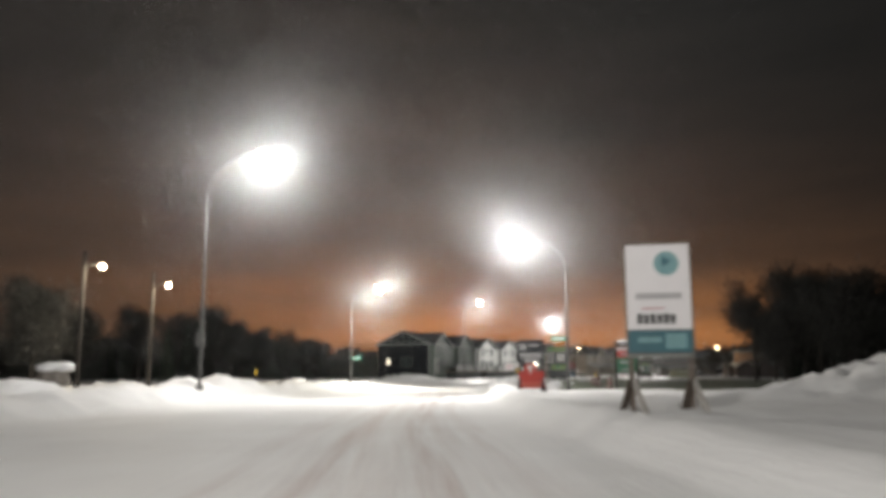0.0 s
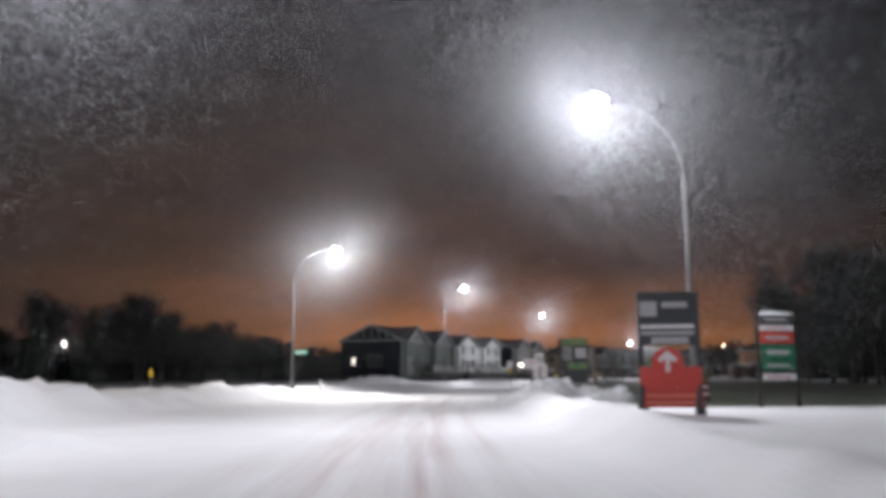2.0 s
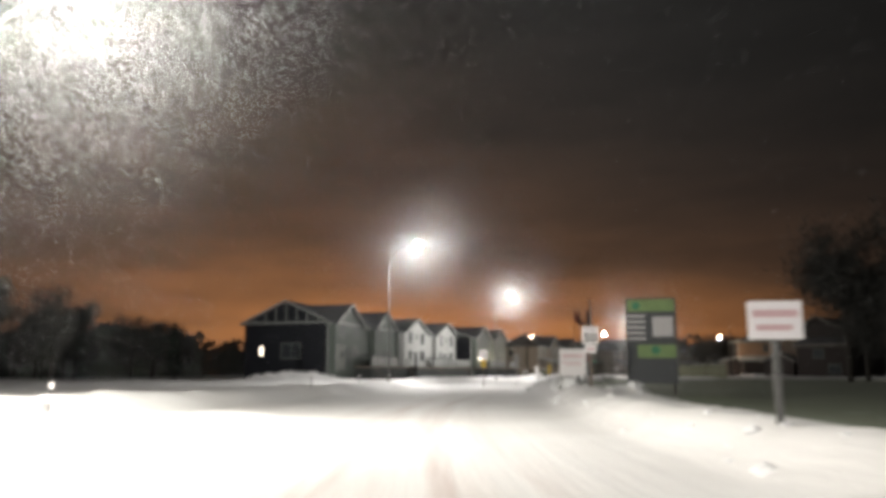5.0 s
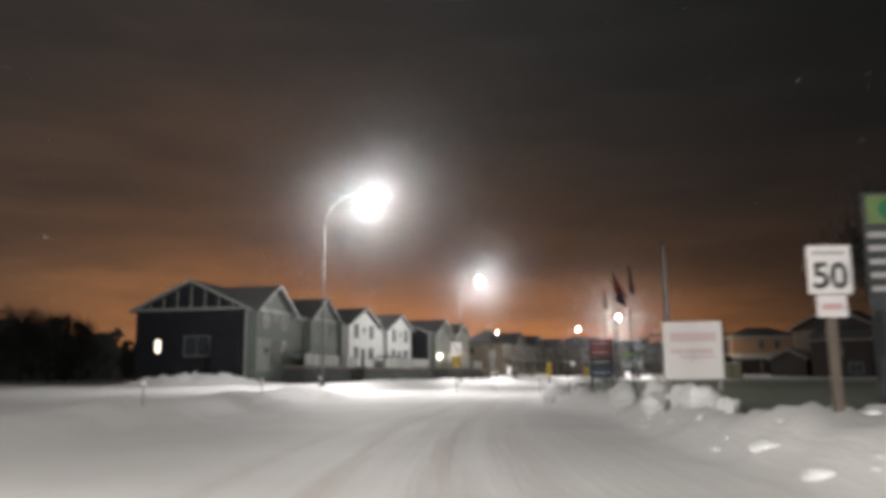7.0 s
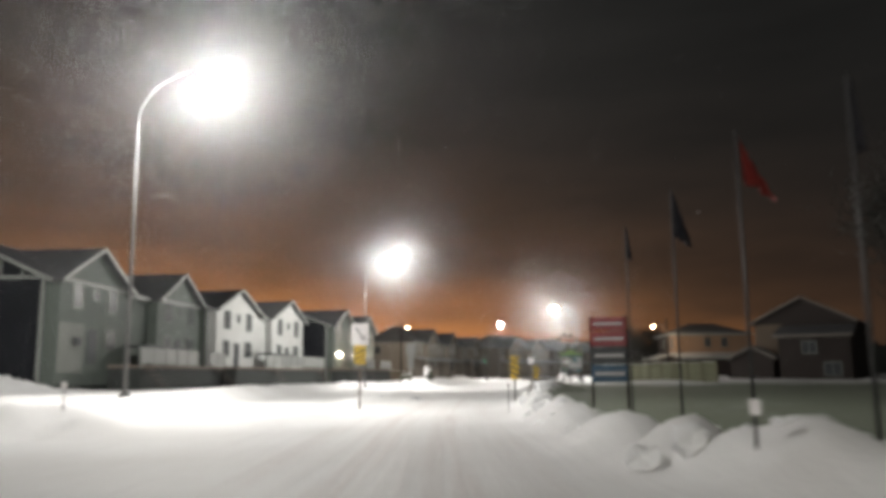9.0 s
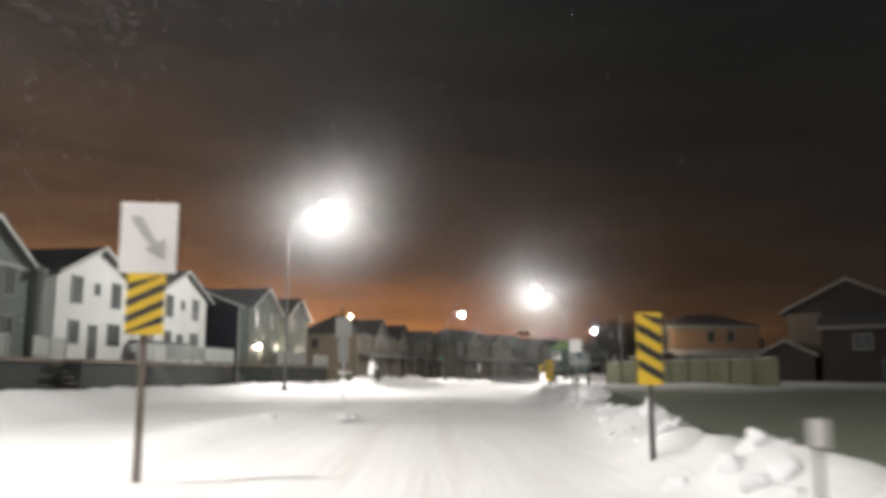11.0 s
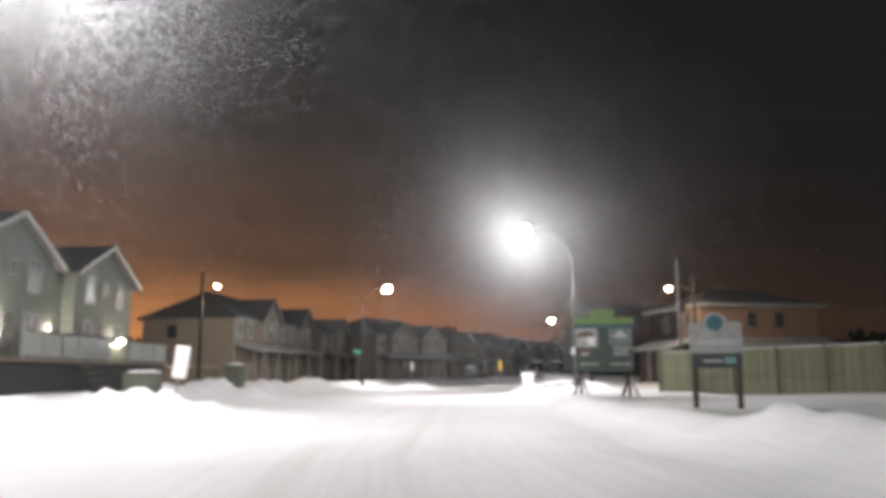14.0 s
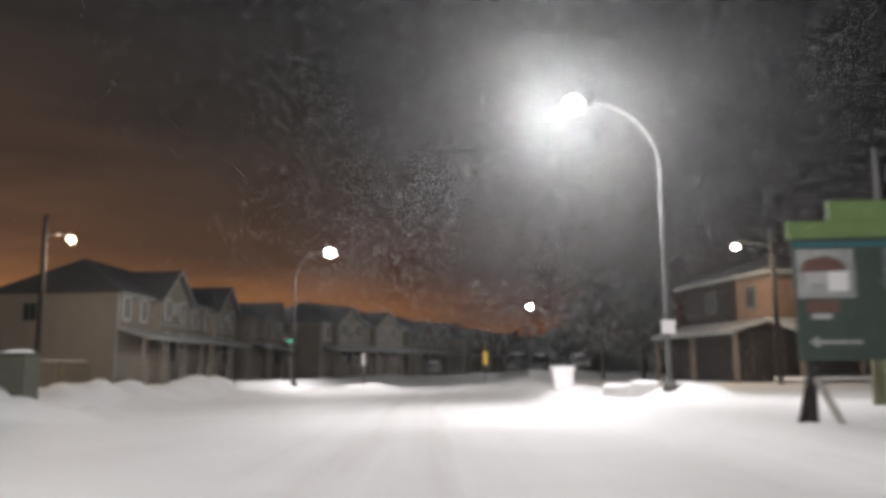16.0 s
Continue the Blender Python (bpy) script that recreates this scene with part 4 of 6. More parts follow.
def plain_house(corner, rot, w, d, eave, ridge, wall, roof, label, windows, lean_to=False):
    """A detached house with a hipped or gabled roof; local x along its street wall, -y towards the viewer's road."""
    e = thing("house", pose(corner[0], corner[1], 0, 0, 0, rot), label, "house")
    part("wall", block(0, w, 0, d, -0.2, eave), wall, e)
    o, hip = 0.5, min(w, d) * 0.35
    rf = bmesh.new()
    z = eave - 0.05
    A_, B_, C_, D_ = (-o, -o, z), (w + o, -o, z), (w + o, d + o, z), (-o, d + o, z)
    R0, R1 = (hip, d / 2, ridge), (w - hip, d / 2, ridge)
    vs = [rf.verts.new(p) for p in (A_, B_, C_, D_, R0, R1)]
    for f in ((0, 1, 5, 4), (2, 3, 4, 5), (1, 2, 5), (3, 0, 4), (3, 2, 1, 0)):
        rf.faces.new([vs[i] for i in f])
    part("roof", rf, roof, e)
    part("fascia", block(-o, w + o, -o - 0.05, -o, z - 0.22, z + 0.04), M_TRIM, e)
    part("fascia", block(-o - 0.05, -o, -o, d + o, z - 0.22, z + 0.04), M_TRIM, e)
    for x, zz, ww, hh, lit in windows:
        window(e, x, zz, ww, hh, 0.0, 2, False, lit)
    if lean_to:
        lt = bmesh.new()
        roof_slope(lt, (-0.6, -2.6, eave - 3.6), (w + 0.2, -2.6, eave - 3.6), (w + 0.2, 0.0, eave - 2.9), (-0.6, 0.0, eave - 2.9))
        part("porch_roof", lt, M_ROOFSNOW, e, "snowy lean-to roof")
        # dark brown puts the shade below the lean-to into the wall colour
        part("porch_wall", block(-0.2, w, -1.2, 0.0, -0.2, eave - 3.3), M_SIDE_BROWN, e, "lower wall darkened in colour for lean-to shade")
        part("porch_fascia", block(-0.6, w + 0.2, -2.68, -2.62, eave - 3.72, eave - 3.42), M_TRIM, e)
        for x in (0.1, w * 0.36, w * 0.7, w - 0.1):
            part("porch_post", block(x - 0.12, x + 0.12, -2.45, -2.2, -0.2, eave - 3.55), M_WOOD, e)
        # brown slab darkens the side wall's far part, shading put into colour
        part("side_cladding", block(-0.05, -0.003, 3.6, d, -0.2, eave - 0.1), M_SIDE_BROWN, e, "far part of the side wall darkened as if unlit")
        sl = bmesh.new()
        roof_slope(sl, (-2.6, d, eave - 3.6), (-2.6, -0.2, eave - 3.6), (-0.05, -0.2, eave - 2.9), (-0.05, d, eave - 2.9))
        part("porch_roof", sl, M_ROOFSNOW, e, "snowy lean-to roof")
        part("porch_fascia", block(-2.68, -2.62, -0.2, d, eave - 3.72, eave - 3.42), M_TRIM, e)
        # same shade colour below the side lean-to
        part("porch_wall", block(-1.3, -0.06, 0.1, d - 0.1, -0.2, eave - 3.3), M_SIDE_BROWN, e, "lower wall darkened in colour for lean-to shade")
        for y in (0.2, d * 0.5, d - 0.3):
            part("porch_post", block(-2.5, -2.25, y - 0.12, y + 0.12, -0.2, eave - 3.55), M_WOOD, e)
        window(e, 2.0, eave - 2.0, 0.8, 1.2, 0.0, 2, True)
        window(e, 6.4, eave - 2.0, 0.9, 1.2, -0.05, 2, True)
        part("deck_edge", block(-0.3, w * 0.6, -2.6, -0.2, 0.55, 0.75), M_SNOWCAP, e, "snow-covered deck")
    return e


plain_house((73.6, 199.0), -18.5, 10.6, 10.0, 6.9, 8.6, M_SIDE_ORANGE, M_ROOF, "tan-sided house lit warm by a street light, behind the fence",
            ((4.6, 5.0, 0.7, 1.2, False), (7.0, 5.0, 0.7, 1.2, False), (2.4, 1.4, 1.2, 1.2, False)), lean_to=True)
def gabled_house(corner, rot, w, d, eave, ridge, wall, label):
    """A detached house with its gable to the street and a small gabled porch at its corner."""
    e = thing("house", pose(corner[0], corner[1], 0, 0, 0, rot), label, "house")
    part("wall", prism(bmesh.new(), [(0, -0.2), (w, -0.2), (w, eave), (w / 2, ridge - 0.05), (0, eave)], 0, d), wall, e)
    o = 0.55
    for name, x0, x1, y0, y1, ze, zr, od in (("roof", 0, w, 0, d, eave, ridge, o), ("porch_roof", -2.2, 2.6, -3.3, -0.02, 2.85, 4.1, 0.3)):
        mid = (x0 + x1) / 2
        k = (zr - ze) / (mid - x0)
        rf, bb = bmesh.new(), bmesh.new()
        yb = y1 + (od if name == "roof" else 0)
        for sg, xe in ((-1, x0 - od), (1, x1 + od)):
            z = ze - k * od
            p = [(xe, y0 - od, z), (mid, y0 - od, zr), (mid, yb, zr), (xe, yb, z)]
            roof_slope(rf, *(p if sg > 0 else p[::-1]))
            y = y0 - od - 0.05
            v = [bb.verts.new(q) for q in ((mid, y, zr - 0.08), (xe, y, z - 0.08), (xe, y, z + 0.2), (mid, y, zr + 0.2))]
            u = [bb.verts.new(c.co + Vector((0, 0.05, 0))) for c in v]
            bb.faces.new(v if sg > 0 else v[::-1])
            bb.faces.new(u[::-1] if sg > 0 else u)
            for i in range(4):
                j = (i + 1) % 4
                f = (v[j], v[i], u[i], u[j])
                bb.faces.new(f if sg > 0 else f[::-1])
        r_ = part(name, rf, M_ROOF if name == "roof" else M_ROOFSNOW, e, "dark shingle roof" if name == "roof" else "snowy porch roof")
        part("barge_board", bb, M_STONE, r_)
    part("porch_wall", prism(bmesh.new(), [(-2.1, -0.2), (2.5, -0.2), (2.5, 2.8), (0.2, 3.95), (-2.1, 2.8)], -3.2, -0.02), M_SIDE_BROWN, e, "dark porch gable")
    # paler brown puts light on this strip; the darker wing reads as shadowed
    part("front_cladding", block(0.02, 3.1, -0.05, -0.003, -0.2, 6.7), M_SIDE_LIT, e, "front strip painted paler brown as if lit")
    wing = part("front_wing", block(3.2, w - 0.05, -3.4, -0.02, -0.2, 5.2), M_SIDE_BROWN, e, "dark front wing")
    part("wing_roof", roof_slope(bmesh.new(), (2.8, -3.9, 5.1), (w + 0.35, -3.9, 5.1), (w + 0.35, -0.02, 6.3), (2.8, -0.02, 6.3)), M_ROOF, e)
    part("wing_fascia", block(2.8, w + 0.35, -3.96, -3.905, 5.0, 5.28), M_STONE, wing)
    window(e, 6.4, 3.3, 1.4, 1.2, -3.4, 2)
    window(e, 8.6, 0.9, 1.6, 1.3, -3.4, 2)
    return e


gabled_house((69.8, 177.1), -52, 10.5, 13.0, 6.95, 9.65, M_SIDE_BROWN, "brown gabled house with dark front wing behind the fence")


# ---- fence ----
def fence(x0, y0, x1, y1, z0, h, n, label, board_mat, back=0):
    """Boards on rails between posts, with a cap rail."""
    L = math.hypot(x1 - x0, y1 - y0)
    e = thing("fence", pose(x0, y0, z0, 0, 0, math.degrees(math.atan2(y1 - y0, x1 - x0))), label, "fence")
    pm = None
    for i in range(n + 1):
        if pm is None:
            p = part("post", block(-0.07, 0.07, -0.12, 0.02, -0.3, h + 0.08, 0.012), M_FENCEPOST, e)
            pm = p.data
        else:
            p = new("post", pm)
            p.parent = e
        p.location = (L * i / n, 0, 0)
    for z in (0.25, h - 0.24):
        part("rail", block(0, L, 0.02, 0.06, z, z + 0.09), M_FENCEPOST, e)
    part("cap_rail", block(0, L, -0.07, 0.09, h, h + 0.04), board_mat, e)
    part("snow_line", block(0, L, -0.05, 0.08, h + 0.042, h + 0.075, 0.012), M_SNOWCAP, e, "thin line of snow")
    me = None
    m = int(L / 0.15)
    for i in range(m):
        if me is None:
            p = part("board", block(-0.07, 0.07, -0.03, 0.0, -0.2, h - 0.01, 0.006), board_mat, e)
            me = p.data
        else:
            p = new("board", me)
            p.parent = e
        p.location = ((i + 0.5) * L / m, 0.012 * ((i * 7) % 3 - 1), 0.012 * ((i * 5) % 4 - 1.5))
    # the return at the far corner
    for i in range(back):
        p = new("board", me)
        p.parent = e
        p.location, p.rotation_euler = (-0.02, (i + 0.5) * 0.15, 0), (0, 0, radians(90))


fence(52.0, 180.0, 50.8, 158.6, 0.35, 1.84, 9, "tall olive-green wooden board fence in deep snow", M_FENCE, 18)
fence(29.5, 214.5, 40.5, 225.5, 0.4, 1.6, 6, "low brown board fence between two houses", M_FENCEBROWN)


# ---- signs ----
def legs(e, w, z_top, braces=True, material=None, back=1.0, half=0.05):
    """Two timber posts with raking braces behind and before."""
    for sx in (-1, 1):
        x = sx * (w / 2 - 0.05)
        lg = part("post", block(x - half, x + half, 0.045, 0.045 + 2 * half, -0.35, z_top, 0.008), material or M_WOOD, e)
        if braces:
            for sy in (-1, 1):
                br = tube(bmesh.new(), [(x + sy * 0.2 * back, 0.08 + sy * 0.42 * back, -0.3), (x, 0.08 + sy * 0.05, 0.62)], [0.06, 0.05], 4)
                part("brace", br, material or M_WOOD, lg)


def bar(parent, x0, x1, z0, z1, m, y=-0.012, name="lettering"):
    return part(name, block(x0, x1, y, -0.004, z0, z1), m, parent)


def mount(x0, y0, x1, y1):
    g = min(gh(x0, y0), gh(x1, y1))
    return facing(x0, y0, x1, y1, g), g


# tall white advertising board with teal foot
m, g = mount(3.74, 15.66, 4.93, 15.42)
e = thing("advertising_sign", m, "tall white advertising board with teal emblem on braced legs", "sign")
W = 1.22
pan = part("panel", block(-W / 2, W / 2, 0.0, 0.03, 2.11 - g, 3.78 - g, 0.006), M_WHITE, e, "white board")
part("edge_frame", block(-W / 2 - 0.03, W / 2 + 0.03, 0.03, 0.06, 1.6 - g, 3.81 - g), M_WOOD, e)
em = part("emblem", disc(bmesh.new(), 0.17, 3.40 - g, 0.24, -0.014, -0.004), M_TEALPALE, pan, "round teal emblem")
part("emblem_mark", disc(bmesh.new(), 0.15, 3.44 - g, 0.13, -0.02, -0.015, 3), M_TEAL, em)
bar(pan, -0.44, 0.44, 2.70 - g, 2.82 - g, M_GREYTEXT)
bar(pan, -0.34, 0.1, 2.50 - g, 2.54 - g, M_PINKTEXT)
for k in range(6):
    bar(pan, -0.42 + 0.125 * k, -0.42 + 0.125 * k + 0.095, 2.22 - g, 2.42 - g - 0.02 * (k % 2), M_BLACK)
low = part("lower_panel", block(-W / 2, W / 2, 0.0, 0.03, 1.66 - g, 2.10 - g, 0.006), M_TEAL, e, "dark teal lower board")
bar(low, -0.42, 0.02, 1.86 - g, 1.96 - g, M_TEALPALE)
bar(low, 0.1, 0.5, 1.74 - g, 2.03 - g, M_TEALPALE)
part("cross_rail", block(-W / 2 - 0.03, W / 2 + 0.03, -0.02, 0.06, 1.58 - g, 1.63 - g), M_TRIM, e)
part("cross_rail", block(-W / 2 + 0.15, W / 2 - 0.1, -0.02, 0.06, 1.46 - g, 1.53 - g), M_STEEL, e)
legs(e, W, 3.6 - g, False)
for sx in (-1, 1):
    x = sx * (W / 2 - 0.05)
    for dx, dy in ((-0.3, -0.42), (0.3, -0.42), (0.0, 0.55)):
        part("brace", tube(bmesh.new(), [(x + dx, 0.08 + dy, -0.3), (x + dx * 0.1, 0.08 + dy * 0.1, 0.58)], [0.075, 0.055], 4), M_SNOWYWOOD if dx > 0 else M_LEGWOOD, e, "snow-dusted brace" if dx > 0 else "dark timber brace")

# red pointing sign with a dark head
m, g = mount(4.0, 39.32, 5.17, 39.08)
e = thing("directional_sign", m, "red arrow board under a dark upper panel in roadside snow", "sign")
pan = part("lower_panel", block(-0.61, 0.61, 0.0, 0.03, 0.62 - g, 1.43 - g, 0.006), M_RED, e, "red lower board")
bar(pan, -0.5, 0.5, 0.68 - g, 0.75 - g, M_REDPALE)
bar(pan, -0.5, 0.5, 0.82 - g, 0.89 - g, M_REDPALE)
rd = part("roundel", disc(bmesh.new(), -0.05, 1.50 - g, 0.32, -0.002, 0.028), M_RED, e, "red roundel")
ar = bmesh.new()
prism(ar, [(-0.09, 1.33 - g), (-0.01, 1.33 - g), (-0.01, 1.6 - g), (0.1, 1.52 - g), (0.13, 1.59 - g), (-0.05, 1.76 - g), (-0.23, 1.59 - g), (-0.2, 1.52 - g), (-0.09, 1.6 - g)], -0.016, -0.006)
part("arrow", ar, M_WHITE, rd, "white arrow")
up = part("upper_panel", block(-0.61, 0.61, 0.01, 0.04, 1.86 - g, 2.95 - g, 0.006), M_CHAR, e, "dark charcoal upper board")
bar(up, -0.56, -0.22, 2.45 - g, 2.76 - g, M_GREYTEXT, 0.0, "emblem")
bar(up, -0.12, 0.38, 2.62 - g, 2.74 - g, M_GREYTEXT, 0.0)
bar(up, -0.55, 0.5, 2.2 - g, 2.28 - g, M_WHITE, 0.0)
bar(up, -0.55, 0.5, 2.07 - g, 2.15 - g, M_GREYTEXT, 0.0)
bar(up, -0.35, 0.38, 1.89 - g, 2.03 - g, M_GREYTEXT, 0.0)
legs(e, 1.22, 2.9 - g, True, M_CHAR, 0.6)

# ladder of coloured boards
m, g = mount(11.03, 49.4, 12.33, 49.6)
e = thing("directory_sign", m, "post sign with stacked red, green and white boards, snow on top", "sign")
for z0, z1, mm in ((2.95, 3.25, M_CHAR), (2.72, 2.9, M_WHITE), (2.3, 2.68, M_RED), (1.75, 2.26, M_GREEN), (1.42, 1.72, M_GREEN), (1.08, 1.3, M_WHITE)):
    b_ = part("board", block(-0.62, 0.62, 0.0, 0.03, z0 - g, z1 - g, 0.006), mm, e)
    bar(b_, -0.45, 0.4, (z0 * 0.65 + z1 * 0.35) - g, (z0 * 0.35 + z1 * 0.65) - g, M_GREYTEXT if mm is not M_WHITE else M_PINKTEXT)
part("snow_cap", blob(bmesh.new(), (0, 0.02, 3.27 - g), (0.6, 0.1, 0.09), 3), M_SNOWCAP, e, "cap of snow", True)
legs(e, 1.5, 3.3 - g, False, M_DARKWOOD)

# small white board on a post
m, g = mount(5.7, 67.2, 6.4, 67.06)
e = thing("information_sign", m, "small white board on a single post in snow", "sign")
pan = part("panel", block(-0.36, 0.36, 0.0, 0.02, 1.68 - g, 2.2 - g, 0.004), M_WHITE, e)
bar(pan, -0.3, 0.3, 1.98 - g, 2.08 - g, M_PINKTEXT)
bar(pan, -0.26, 0.22, 1.8 - g, 1.88 - g, M_PINKTEXT)
part("post", block(-0.04, 0.04, 0.02, 0.1, -0.35, 2.15 - g), M_STEEL, e)

# speed limit
m, g = mount(9.7, 88.25, 10.45, 88.12)
e = thing("speed_limit_sign", m, "white speed limit plate reading fifty with a small plate below", "traffic sign")
pan = part("plate", block(-0.325, 0.325, 0.0, 0.012, 2.36 - g, 3.07 - g, 0.004), M_WHITE, e)
bar(pan, -0.25, 0.25, 2.93 - g, 2.99 - g, M_GREYTEXT, -0.006)
cu = bpy.data.curves.new("number", "FONT")
cu.body, cu.size, cu.extrude, cu.align_x, cu.offset = "50", 0.53, 0.003, "CENTER", 0.012
cu.materials.append(M_BLACK)
nu = new("number", cu)
nu.parent, nu.location, nu.rotation_euler = pan, (0, -0.006, 2.45 - g), (radians(90), 0, 0)
tb = part("tab", block(-0.22, 0.22, 0.0, 0.012, 2.02 - g, 2.34 - g, 0.004), M_WHITE, e)
bar(tb, -0.15, 0.15, 2.13 - g, 2.22 - g, M_PINKTEXT, -0.006)
part("post", block(-0.06, 0.06, 0.012, 0.12, -0.35, 3.1 - g, 0.01), M_WOOD, e)

# lime and black advertising board
m, g = mount(12.34, 90.2, 14.35, 89.65)
e = thing("advertising_sign", m, "large black board with lime green bands and white lines", "sign")
pan = part("panel", block(-1.05, 1.05, 0.0, 0.04, 0.75 - g, 4.4 - g, 0.01), M_CHAR, e, "black board")
lb = bar(pan, -0.98, 0.98, 3.83 - g, 4.34 - g, M_LIME, -0.01, "lime_band")
part("emblem", disc(bmesh.new(), -0.62, 4.08 - g, 0.17, -0.02, -0.011), M_GREEN, lb)
for k in range(5):
    bar(pan, -1.0, -0.25, 3.58 - g - 0.24 * k, 3.68 - g - 0.24 * k, M_GREYTEXT)
bar(pan, 0.05, 0.9, 2.75 - g, 3.6 - g, M_GREYTEXT, -0.012, "picture")
lb = bar(pan, -0.6, 1.0, 1.85 - g, 2.4 - g, M_LIME, -0.01, "lime_band")
part("emblem", disc(bmesh.new(), 0.15, 2.18 - g, 0.18, -0.02, -0.011), M_GREEN, lb)
legs(e, 1.9, 1.0 - g, False, M_DARKWOOD)

# white hoarding
m, g = mount(10.52, 94.55, 11.7, 94.1)
e = thing("notice_board", m, "plain white board with faint pink lines on braced legs in snow", "sign")
pan = part("panel", block(-0.63, 0.63, 0.0, 0.025, 1.10 - g, 2.36 - g, 0.008), M_WHITE, e)
bar(pan, -0.48, 0.5, 1.92 - g, 2.12 - g, M_FAINTPINK)
bar(pan, -0.48, 0.42, 1.66 - g, 1.76 - g, M_FAINTPINK)
bar(pan, -0.3, 0.46, 1.56 - g, 1.61 - g, M_FAINTPINK)
legs(e, 1.2, 2.2 - g, True, M_TRIM, 0.8)

# maroon and blue sign by the flags
m, g = mount(19.95, 123.7, 21.1, 122.95)
e = thing("directory_sign", m, "post sign with maroon boards above and dark blue boards below", "sign")
for z0, z1, mm in ((2.75, 3.2, M_MAROON), (2.2, 2.7, M_MAROON), (1.6, 2.15, M_CHAR), (0.95, 1.55, M_BLUE)):
    b_ = part("board", block(-0.62, 0.62, 0.0, 0.03, z0 - g, z1 - g, 0.006), mm, e)
    bar(b_, -0.5, 0.5, (z0 * 0.6 + z1 * 0.4) - g, (z0 * 0.4 + z1 * 0.6) - g, M_GREYTEXT)
legs(e, 1.3, 3.25 - g, False, M_DARKWOOD)


def object_marker(x, y, heading, z0, z1, w, stripes=True, label="yellow and black striped hazard marker beside the road"):
    """A striped marker plate on a post."""
    g = gh(x, y)
    e = thing("hazard_marker", pose(x, y, g, 0, 0, -heading), label, "traffic sign", "hazard markers")
    pl = part("plate", block(-w / 2, w / 2, 0.0, 0.01, z0 - g, z1 - g, 0.003), M_YELLOW, e)
    if stripes:
        n, h = 4, (z1 - z0)
        for k in range(n):
            zc = z0 - g + h * (k + 0.2) / n
            a, b = zc + w * 0.55, zc
            t = h / n * 0.48
            lo_, hi_ = z0 - g + 0.005, z1 - g - 0.005
            poly = [(-w / 2 + 0.005, min(a, hi_)), (w / 2 - 0.005, max(b, lo_)), (w / 2 - 0.005, min(b + t, hi_)), (-w / 2 + 0.005, min(a + t, hi_))]
            if poly[2][1] - poly[1][1] > 0.01:
                part("stripe", prism(bmesh.new(), poly, -0.006, -0.002), M_BLACK, pl)
    part("post", block(-0.03, 0.03, 0.01, 0.06, -0.3, z1 - g), M_STEEL, e)
    return e


object_marker(29.2, 148.95, 23, 0.95, 1.80, 0.36)
object_marker(18.45, 126.9, 20, 1.1, 1.95, 0.3)
object_marker(63.6, 214.0, 30, 1.6, 2.5, 0.3, False, "plain yellow marker plate on a sandbagged post")
object_marker(-16.54, 74.0, 0, 1.36, 1.86, 0.2, False, "small yellow marker plate in the far snow")


def plate_sign(x, y, heading, parts, label, name="traffic_sign", tilt=0.0, post=None, half=0.022):
    """Plates (centre z, width, height, material) on one post."""
    g = gh(x, y)
    e = thing(name, pose(x, y, g, 0, tilt, -heading), label, "traffic sign")
    top = 0
    for zc, w, h, mm in parts:
        part("plate", block(-w / 2, w / 2, 0.0, 0.012, zc - h / 2 - g, zc + h / 2 - g, 0.004), mm, e)
        top = max(top, zc + h / 2 - g)
    part("post", block(-half, half, 0.012, 0.05, -0.3, top - 0.03), post or M_SIGNBACK, e)
    return e


keep = plate_sign(12.9, 129.0, 15, ((2.85, 0.66, 0.85, M_WHITE),), "white arrow plate over a yellow and black striped plate", post=M_WOOD, half=0.04)
sym = prism(bmesh.new(), [(-0.2, 0.26), (-0.09, 0.26), (0.1, -0.06), (0.2, 0.0), (0.2, -0.28), (-0.04, -0.14), (0.02, -0.1), (-0.2, 0.2)], -0.014, -0.005)
bmesh.ops.translate(sym, vec=(0, 0, 2.85 - gh(12.9, 129.0)), verts=sym.verts)
part("symbol", sym, M_GREYTEXT, keep, "dark arrow symbol")
hz = 1.7 - gh(12.9, 129.0)
low_plate = part("striped_plate", block(-0.22, 0.22, 0.0, 0.012, hz, hz + 0.72, 0.003), M_YELLOW, keep, "yellow and black striped plate")
for k in range(4):
    zk = hz + 0.19 * k - 0.06
    pts = [(-0.215, min(max(zk + a_, hz + 0.004), hz + 0.716)) for a_ in (0.0, 0.09)] + [(0.215, min(max(zk + a_, hz + 0.004), hz + 0.716)) for a_ in (0.29, 0.2)]
    part("stripe", prism(bmesh.new(), pts[::-1], -0.007, -0.003), M_BLACK, low_plate)
plate_sign(20.1, 148.0, 20, ((2.95, 0.62, 0.75, M_SIGNBACK), (2.1, 0.4, 0.85, M_SIGNBACK)), "grey backs of two sign plates on a post", post=M_WHITE, half=0.016)
plate_sign(28.9, 175.1, 25, ((1.68, 0.42, 0.95, M_WHITE),), "narrow white leaning marker board", tilt=7)
plate_sign(55.8, 216.5, 30, ((2.0, 0.22, 0.8, M_WHITE),), "narrow white marker plate on a thin post")
plate_sign(-16.5, 201.5, 5, ((5.6, 0.8, 0.9, M_STEEL),), "grey plate on a tall post far off", post=M_HOUSING)


